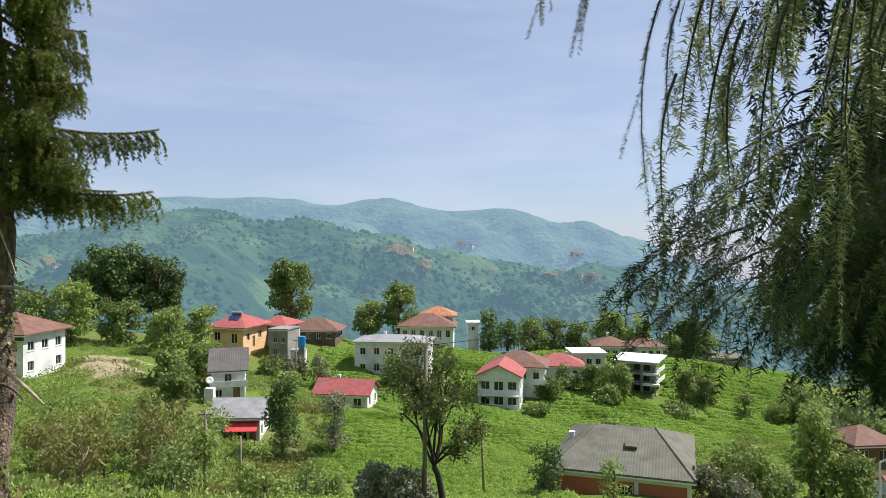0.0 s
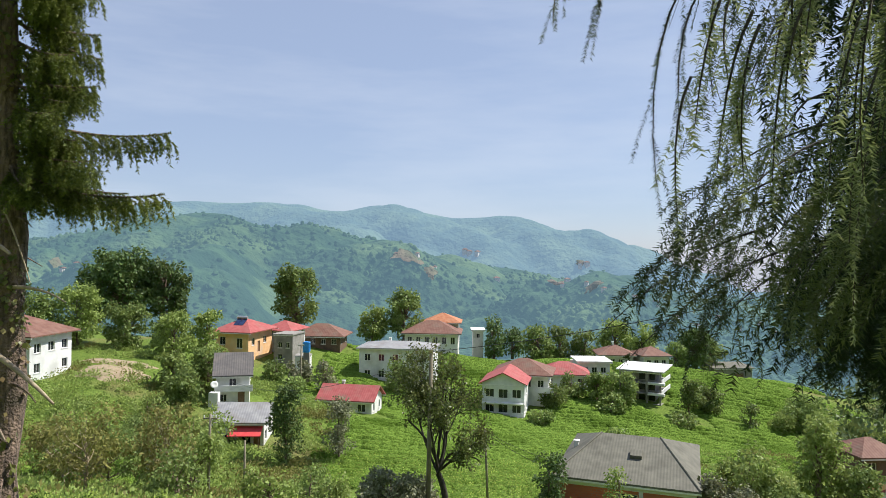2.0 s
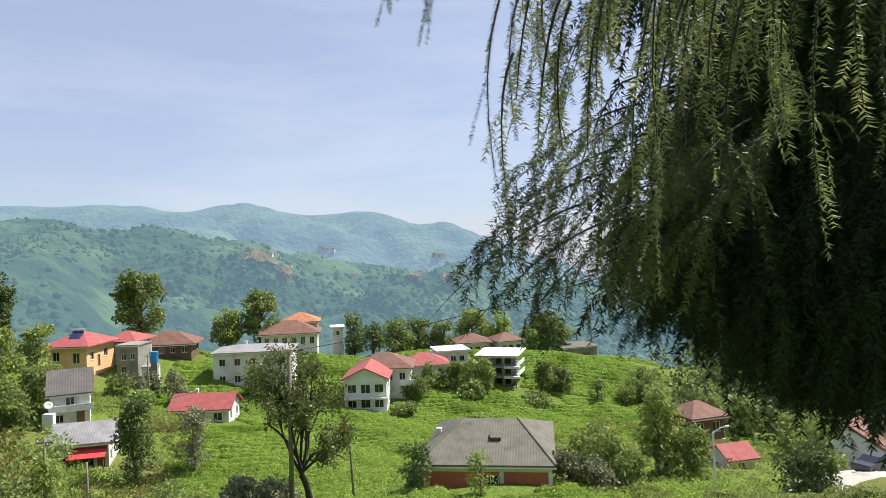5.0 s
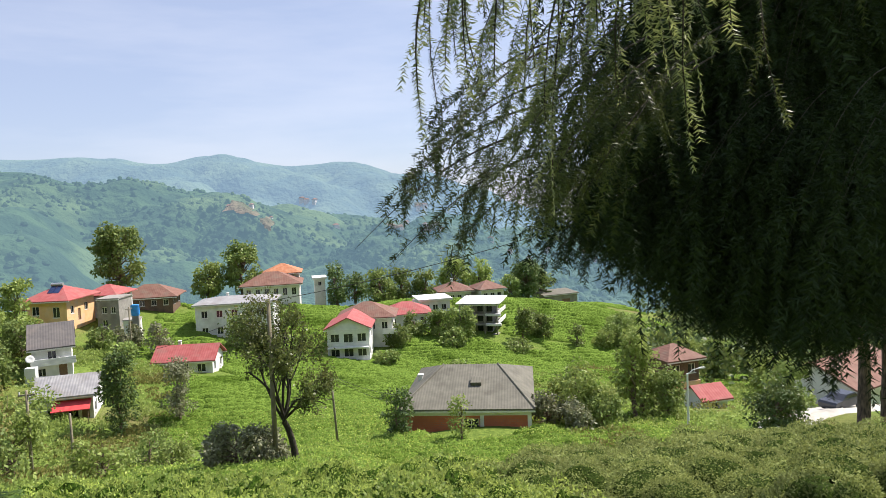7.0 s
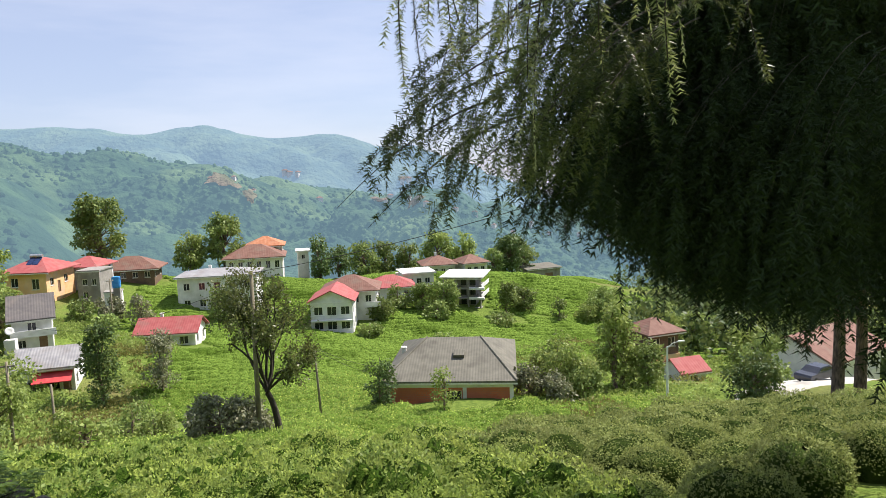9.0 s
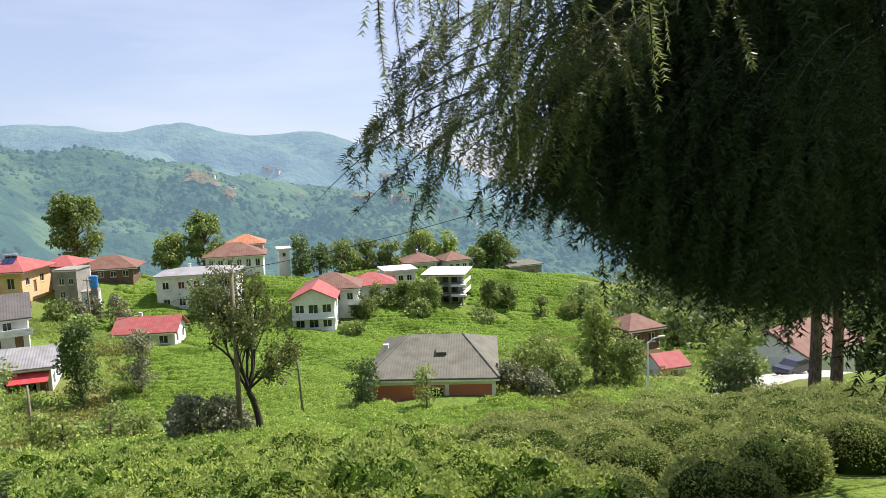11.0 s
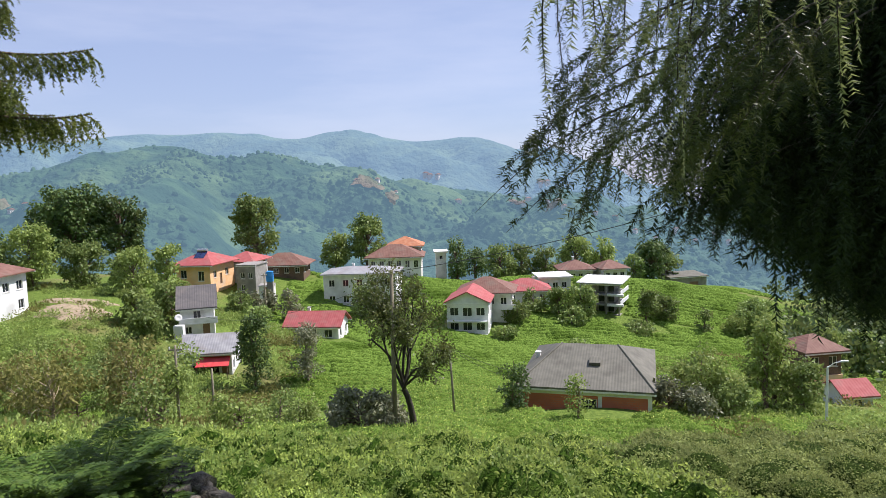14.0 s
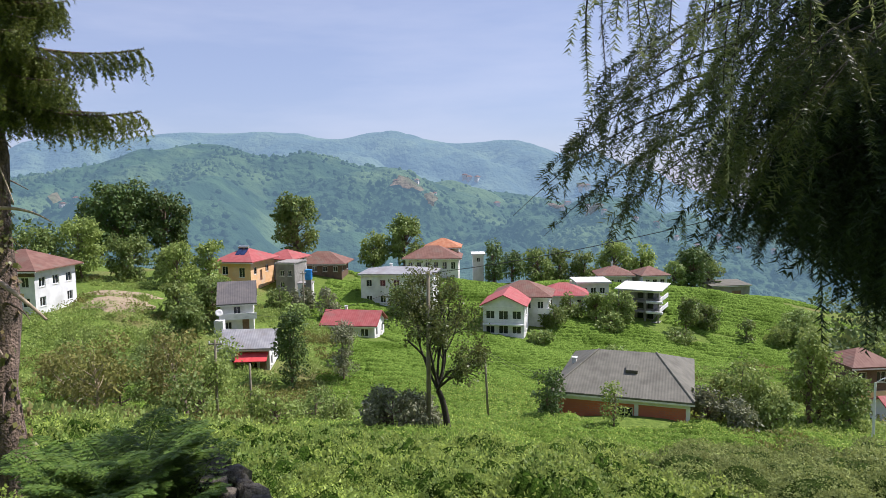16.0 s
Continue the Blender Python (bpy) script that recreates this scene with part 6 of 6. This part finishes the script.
# the deep crown round the trunk
wood, leaf = Acc(), old
for k in range(270):
    az = g.uniform(0, 2 * math.pi)
    zt = g.uniform(-1.3, 5.0)
    R = g.uniform(1.4, 3.3)
    tip = np.array([5.1 + R * math.cos(az), 4.15 + R * math.sin(az), zt - g.uniform(0.3, 0.9)])
    bear = math.degrees(math.atan2(tip[0], tip[1]))
    if (tip[2] > 2.0 and R > 1.9) or tip[1] < 1.0 or math.hypot(tip[0], tip[1]) < 2.6 or bear < 30 or tip[2] < np.interp(bear, [26, 38, 52], [0.0, -0.95, -1.4]):
        continue
    hanging_limb(g, wood, leaf, near((5.1, 4.15, zt)), near(tip), 0.3, 22, 0.8, 0.06, 0.032, 0.014, 0.7, 0.03, 0.15, 2, (0, 0, -1.0), False, skirt=above_edge)
for k in range(150):  # the side towards the village
    bear, dist = radians(g.uniform(26.5, 40)), g.uniform(2.8, 5.0)
    zt = np.interp(math.degrees(bear), [26, 38], [0.0, -0.98]) * dist / 4.2 + 4.2 * g.uniform(0, 1) ** 1.3
    if zt > 2.1:
        continue
    tip = np.array([dist * math.sin(bear), dist * math.cos(bear), zt])
    base = np.array([5.1, 4.15, zt + g.uniform(0.5, 1.1)])
    hanging_limb(g, wood, leaf, near(base + (tip - base) * 0.35), near(tip), 0.3, 18, 0.75, 0.05, 0.028, 0.012, 0.6, 0.02, 0.05, 2, (0, 0, -1.0), False, skirt=above_edge)
for k in range(4):   # unseen limbs added high over the stone wall to shade that corner
    tip = np.array([g.uniform(0.4, 3.2), g.uniform(5.3, 7.6), g.uniform(3.7, 4.8)])
    hanging_limb(g, wood, leaf, near((5.1, 4.15, tip[2] + 1.2)), near(tip), 0.5, 40, 0.6, 0.1, 0.05, 0.04, 0.8, 0.03, 0.2, 2, (0, 0, -1.0), False, skirt=above_edge)
for k in range(150):  # unseen coarse high limbs, added to shade all below them
    az, zt, R = g.uniform(0, 2 * math.pi), g.uniform(2.2, 6.5), g.uniform(0.6, 2.1)
    tip = (5.1 + R * math.cos(az), 4.15 + R * math.sin(az), zt - 0.4)
    if tip[0] < 4.4:
        continue
    hanging_limb(g, wood, leaf, near((5.1, 4.15, zt)), near(tip), 0.3, 14, 0.7, 0.1, 0.05, 0.035, 0.7, 0.03, 0.1, 2, (0, 0, -1.0), False)
for k in range(38):   # low dark limbs on the near side, in the shaded needle colour
    low = k < 26
    bear, dist = radians(g.uniform(33, 48) if low else g.uniform(24.5, 33)), g.uniform(2.1, 2.8)
    zt = -0.58 + 0.3 * g.uniform(0, 1) if low else -0.4 + 0.4 * g.uniform(0, 1)
    tip = np.array([dist * math.sin(bear), dist * math.cos(bear), zt * dist / 2.2])
    hanging_limb(g, wood, leaf, near(tip + np.array([0.7, 0.35, 0.55])), near(tip), 0.2, 18, 0.5, 0.03, 0.011, 0.0055, 0.35, 0.0022, 0.05, 1, (-0.1, 0, -1.0), False, skirt=above_edge)
view_scaled(wood, "inner_branchwork", "bark_dark")
view_scaled(leaf, "crown", "needle_shade")

# tall slim conifers at the edge of the tea field
def edge_conifer(x, y, seed, h=13.0, r=0.2, low=3.2, reach=3.0):
    g = np.random.default_rng(seed)
    ob = tagged(empty("conifer_tree", x, y, land_at(x, y)), "tall conifer with bare lower trunk at the field edge", "tree", "field edge conifers")
    tw, leaf, wood = Acc(), Acc(), Acc()
    tw.tube([(0, 0, -0.4), (0.05, 0, h * 0.3), (0, 0.05, h * 0.6), (0, 0, h)], [r * 1.2, r, r * 0.7, 0.03], 9)
    o = new("trunk", tw.mesh("trunk", M["bark"], smooth=True))
    o.parent = ob
    for k in range(56):
        z = low + (h - low) * k / 56
        a = k * 2.4 + g.uniform(-0.3, 0.3)
        R = reach * (1 - 0.75 * (z - low) / (h - low)) * g.uniform(0.7, 1.1)
        hanging_limb(g, wood, leaf, (0, 0, z), (R * math.cos(a), R * math.sin(a), z - 0.3 * R), 0.35, 10, 0.9, 0.11, 0.09, 0.045, 0.6, 0.04, 0.15, 1, (0, 0, -1.0), False)
    o = new("branchwork", wood.mesh("branchwork", M["bark_dark"]))
    o.parent = ob
    o = new("crown", leaf.mesh("crown", M["needle_shade"]))
    o.parent = ob


edge_conifer(19.8, 20.0, 301, 9.5, 0.2, 4.2, 1.8)
edge_conifer(21.1, 20.3, 302, 9.0, 0.2, 4.2, 1.8)
edge_conifer(25.5, 20.5, 303, 10.0, 0.2, 4.0, 2.0)

# spruces beside the terrace
def spruce(x, y, seed, h, r, limbs, ivy=900, label=""):
    g = np.random.default_rng(seed)
    base = np.array([x, y, land_at(x, y)])
    ob = tagged(empty("spruce_tree", *base), label, "tree", "spruces by the terrace")
    tw, leaf, wood, iv, dead = Acc(), Acc(), Acc(), Acc(), Acc()
    knots = [(0.06 * g.normal(), 0.06 * g.normal(), zz) for zz in np.linspace(0, h, 14)]
    knots[0] = (0, 0, -0.4)
    tw.tube(knots, list(np.linspace(r * 1.2, 0.04, 14)), 14)
    o = new("trunk", tw.mesh("trunk", M["bark"], smooth=True))
    o.parent = ob
    for az, z0, L, drop in limbs:
        s = np.array([0, 0, z0 - base[2]])
        e = s + np.array([math.cos(az) * L, math.sin(az) * L, drop])
        spruce_limb(g, wood, leaf, s, e)
    o = new("branchwork", wood.mesh("branchwork", M["bark"]))
    o.parent = ob
    o = new("crown", leaf.mesh("crown", M["spruce"]))
    o.parent = ob
    zz, tt = g.uniform(0.2, h * 0.75, ivy), g.uniform(0, 6.28, ivy)
    keep_ = (np.sin(zz * 1.9 + tt * 1.0 + seed) + g.normal(size=ivy) * 0.5) > -0.1
    zz, tt = zz[keep_], tt[keep_]
    rr = np.interp(zz, [0, h], [r * 1.2, 0.04]) + g.uniform(0.0, 0.07, len(zz))
    nrm = np.stack([np.cos(tt), np.sin(tt), 0 * tt], 1)
    iv.add(*leaves_at(g, nrm * rr[:, None] + np.stack([0 * zz, 0 * zz, zz], 1), 0.085, normal=nrm * 1.5, spread=0.5, ratio=0.9, along=nrm * 0.4 + np.array([0, 0, -0.7])))
    o = new("ivy", iv.mesh("ivy", M["ivy"]))
    o.parent = ob
    o["label"] = "dry yellow-green ivy climbing the trunk"
    for k in range(16):
        z0, a = g.uniform(1.0, h * 0.5), g.uniform(0, 6.28)
        L = g.uniform(0.4, 1.3)
        s = np.array([0, 0, z0])
        dead = Acc()
        dead.tube(bez(s, s + np.array([math.cos(a), math.sin(a), 0.1]) * L * 0.6, s + np.array([math.cos(a) * L, math.sin(a) * L, -0.25 * L]), 6), [0.035, 0.03, 0.024, 0.018, 0.012, 0.006], 5)
        o = new("dead_branch", dead.mesh("dead_branch", M["bark"], smooth=True))
        o.parent = ob
    return ob


def spruce_limb(g, wood, leaf, s, e):
    """A flat spray: side twigs along the limb, needles, short hanging tips; the tip turns up."""
    L = np.linalg.norm(e - s)
    pts = bez(s, (s + e) / 2 + np.array([0, 0, -0.12 * L]), e + np.array([0, 0, 0.05 * L]), 12)
    wood.tube(pts, list(np.linspace(0.035, 0.006, 12)), 5)
    needles_on(g, leaf, pts[5:], 0.045, 0.012, 0.011, 4)
    ax = unit(e - s)
    cr = unit(np.cross(ax, [0, 0, 1.0]))
    n_t = int(L * 13)
    for k in range(n_t):
        t = 0.18 + 0.8 * k / n_t
        i = min(int(t * 11), 10)
        p = pts[i] + (pts[i + 1] - pts[i]) * (t * 11 - i)
        sd = 1 if k % 2 else -1
        l2 = (0.18 + 0.5 * (1 - t)) * L * 0.42 * g.uniform(0.7, 1.2)
        o = unit(ax * 0.8 + cr * sd * g.uniform(0.4, 1.0) + np.array([0, 0, -0.1]))
        tip = p + o * l2 + np.array([0, 0, -0.28 * l2 - 0.05])
        tp_ = bez(p, p + o * l2 * 0.6, tip, 7)
        wood.tube(tp_[::3], [0.008, 0.005, 0.003], 3)
        needles_on(g, leaf, tp_, 0.05, 0.018, 0.014, 3)
        for j in range(1, 6):
            l3 = g.uniform(0.16, 0.45) * (0.6 + 0.5 * (1 - t))
            q = tp_[j]
            s3 = bez(q, q + o * l3 * 0.3 + cr * g.normal() * 0.05, q + o * l3 * 0.35 + cr * g.normal() * 0.07 + np.array([0, 0, -l3]), 4)
            needles_on(g, leaf, s3, 0.055, 0.032, 0.02, 3)


lg = np.random.default_rng(8)
right_limbs = [(-0.05, 1.15, 2.35, -0.45), (0.1, 2.0, 2.3, -0.35), (-0.1, 2.6, 1.4, -0.3), (-0.3, 3.1, 1.2, -0.4), (0.3, 3.5, 1.2, -0.3), (-0.2, 4.1, 1.2, -0.3), (0.15, 4.8, 1.1, -0.3), (-0.35, 1.6, 1.7, -0.45), (0.4, 1.3, 1.6, -0.5), (-0.6, 2.2, 1.4, -0.4)]
more = [(lg.uniform(0, 6.28), lg.uniform(2.0, 7.5), lg.uniform(0.9, 1.3), -0.4) for _ in range(26)]
more += [(lg.uniform(-0.9, 0.9), lg.uniform(1.2, 5.5), lg.uniform(0.8, 1.25), -0.5) for _ in range(26)]
spruce(-6.5, 10.0, 401, 15.0, 0.235, right_limbs + more, 2200, "tall spruce with ivy-clad scaly trunk and drooping limbs")
spruce(-8.0, 11.0, 402, 14.0, 0.25, [(lg.uniform(0, 6.28), lg.uniform(1.5, 7.5), lg.uniform(1.2, 2.2), -0.4) for _ in range(30)], 2200, "second spruce trunk wrapped in dry ivy")

dead_host = [o for o in bpy.data.objects if o.name.startswith("spruce_tree") and o.parent is None][-1]
DEAD_LIMBS = [((-6.85, 9.6, -1.19), (-5.32, 9.2, -2.07), 0.06), ((-6.85, 9.8, 0.11), (-6.06, 9.4, -0.07), 0.06), ((-6.7, 9.4, -1.88), (-5.84, 9.0, -2.51), 0.045),
              ((-6.3, 9.85, -0.54), (-5.34, 9.5, -0.73), 0.03), ((-6.58, 9.7, 1.01), (-5.72, 9.3, -0.45), 0.022), ((-6.69, 9.8, 1.27), (-6.23, 9.4, 0.42), 0.02)]
for a, b, r in DEAD_LIMBS:
    a, b = np.array(a) - np.array(dead_host.location), np.array(b) - np.array(dead_host.location)
    ac = Acc()
    mid = (a + b) / 2 + np.array([0.05, 0, 0.12])
    ac.tube(bez(a, mid, b, 9), list(np.linspace(r, r * 0.3, 9)), 7)
    o = new("dead_branch", ac.mesh("dead_branch", M["deadwood"], smooth=True))
    o.parent = dead_host
    o["label"] = "pale bare dead branch"

# ---------------- fern corner and stone wall ----------------


def fern(x, y, seed, n=11, size=0.9):
    g = np.random.default_rng(seed)
    ob = tagged(empty("fern", x, y, land_at(x, y)), "green bracken fern beside the stone wall", "fern", "ferns by the wall")
    st, lf = Acc(), Acc()
    for k in range(n):
        a = k * 2.4 + g.uniform(-0.4, 0.4)
        L = size * g.uniform(0.75, 1.2)
        out = np.array([math.cos(a), math.sin(a), 0])
        p = bez((0, 0, 0), out * L * 0.25 + np.array([0, 0, L * 0.95]), out * L * 0.66 + np.array([0, 0, L * 0.95]), 18)
        st.tube(p, list(np.linspace(0.007, 0.002, 18)), 4)
        tg = unit(np.diff(p, axis=0))
        for i in range(4, 17):
            for sd in (-1, 1):
                w = L * 0.3 * (1 - (i - 4) / 14) + 0.03
                dv = unit(np.cross(tg[i], [0, 0, 1.0]) * sd + tg[i] * 0.35 + np.array([0, 0, -0.15]))
                m = 8
                base = p[i] + dv * np.linspace(0.1, 1, m)[:, None] * w
                for s2 in (-1, 1):
                    al = unit(np.cross(dv, [0, 0, 1.0]) * s2 + dv * 0.6)
                    lf.add(*leaves_at(g, base, 0.042, normal=np.tile([0, 0, 1.0], (m, 1)), spread=0.2, ratio=0.4, along=np.tile(al, (m, 1))))
    o = new("stalk", st.mesh("stalk", M["fern"]))
    o.parent = ob
    o = new("frond", lf.mesh("frond", M["fern"]))
    o.parent = ob
    return ob


fg = np.random.default_rng(77)
for k in range(170):
    fx, fy = fg.uniform(-4.4, -1.2), fg.uniform(3.6, 7.6)
    if fx > -1.6 - 0.6 * (fy - 4.2) or fx < -0.58 * fy:
        continue
    fern(fx, fy, 500 + k, 9, fg.uniform(0.42, 0.68))
# low dry-stone wall edge
wall_ob = tagged(empty("stone_wall", 0, 0, 0), "low mossy dry-stone retaining wall edge", "wall")
sg = random.Random(3)
for k in range(18):
    for c in range(16):
        t = (k + 0.5 * (c % 2)) / 18
        px, py = -1.75 + 1.2 * t + (0.06 if c % 2 else -0.06), 5.05 - 1.6 * t + (0.06 if c % 2 else -0.06)
        s = sg.uniform(0.06, 0.1)
        bm = bmesh.new()
        bmesh.ops.create_icosphere(bm, subdivisions=2, radius=1.0)
        off = Vector((sg.uniform(0, 9), sg.uniform(0, 9), sg.uniform(0, 9)))
        for v in bm.verts:
            v.co *= 1 + 0.55 * noise.noise(v.co * 1.3 + off) + 0.3 * noise.noise(v.co * 3.5 + off)
            v.co = Vector((v.co.x * s * 1.15, v.co.y * s * 1.1, v.co.z * s * 0.78))
        st = part("stone", bm, M["stone"], wall_ob, smooth=True)
        st.matrix_basis = pose(px + sg.uniform(-0.03, 0.03), py + sg.uniform(-0.03, 0.03), -3.42 + 0.05 * t + (c // 2) * 0.15, sg.uniform(-15, 15), sg.uniform(-15, 15), sg.uniform(0, 360))
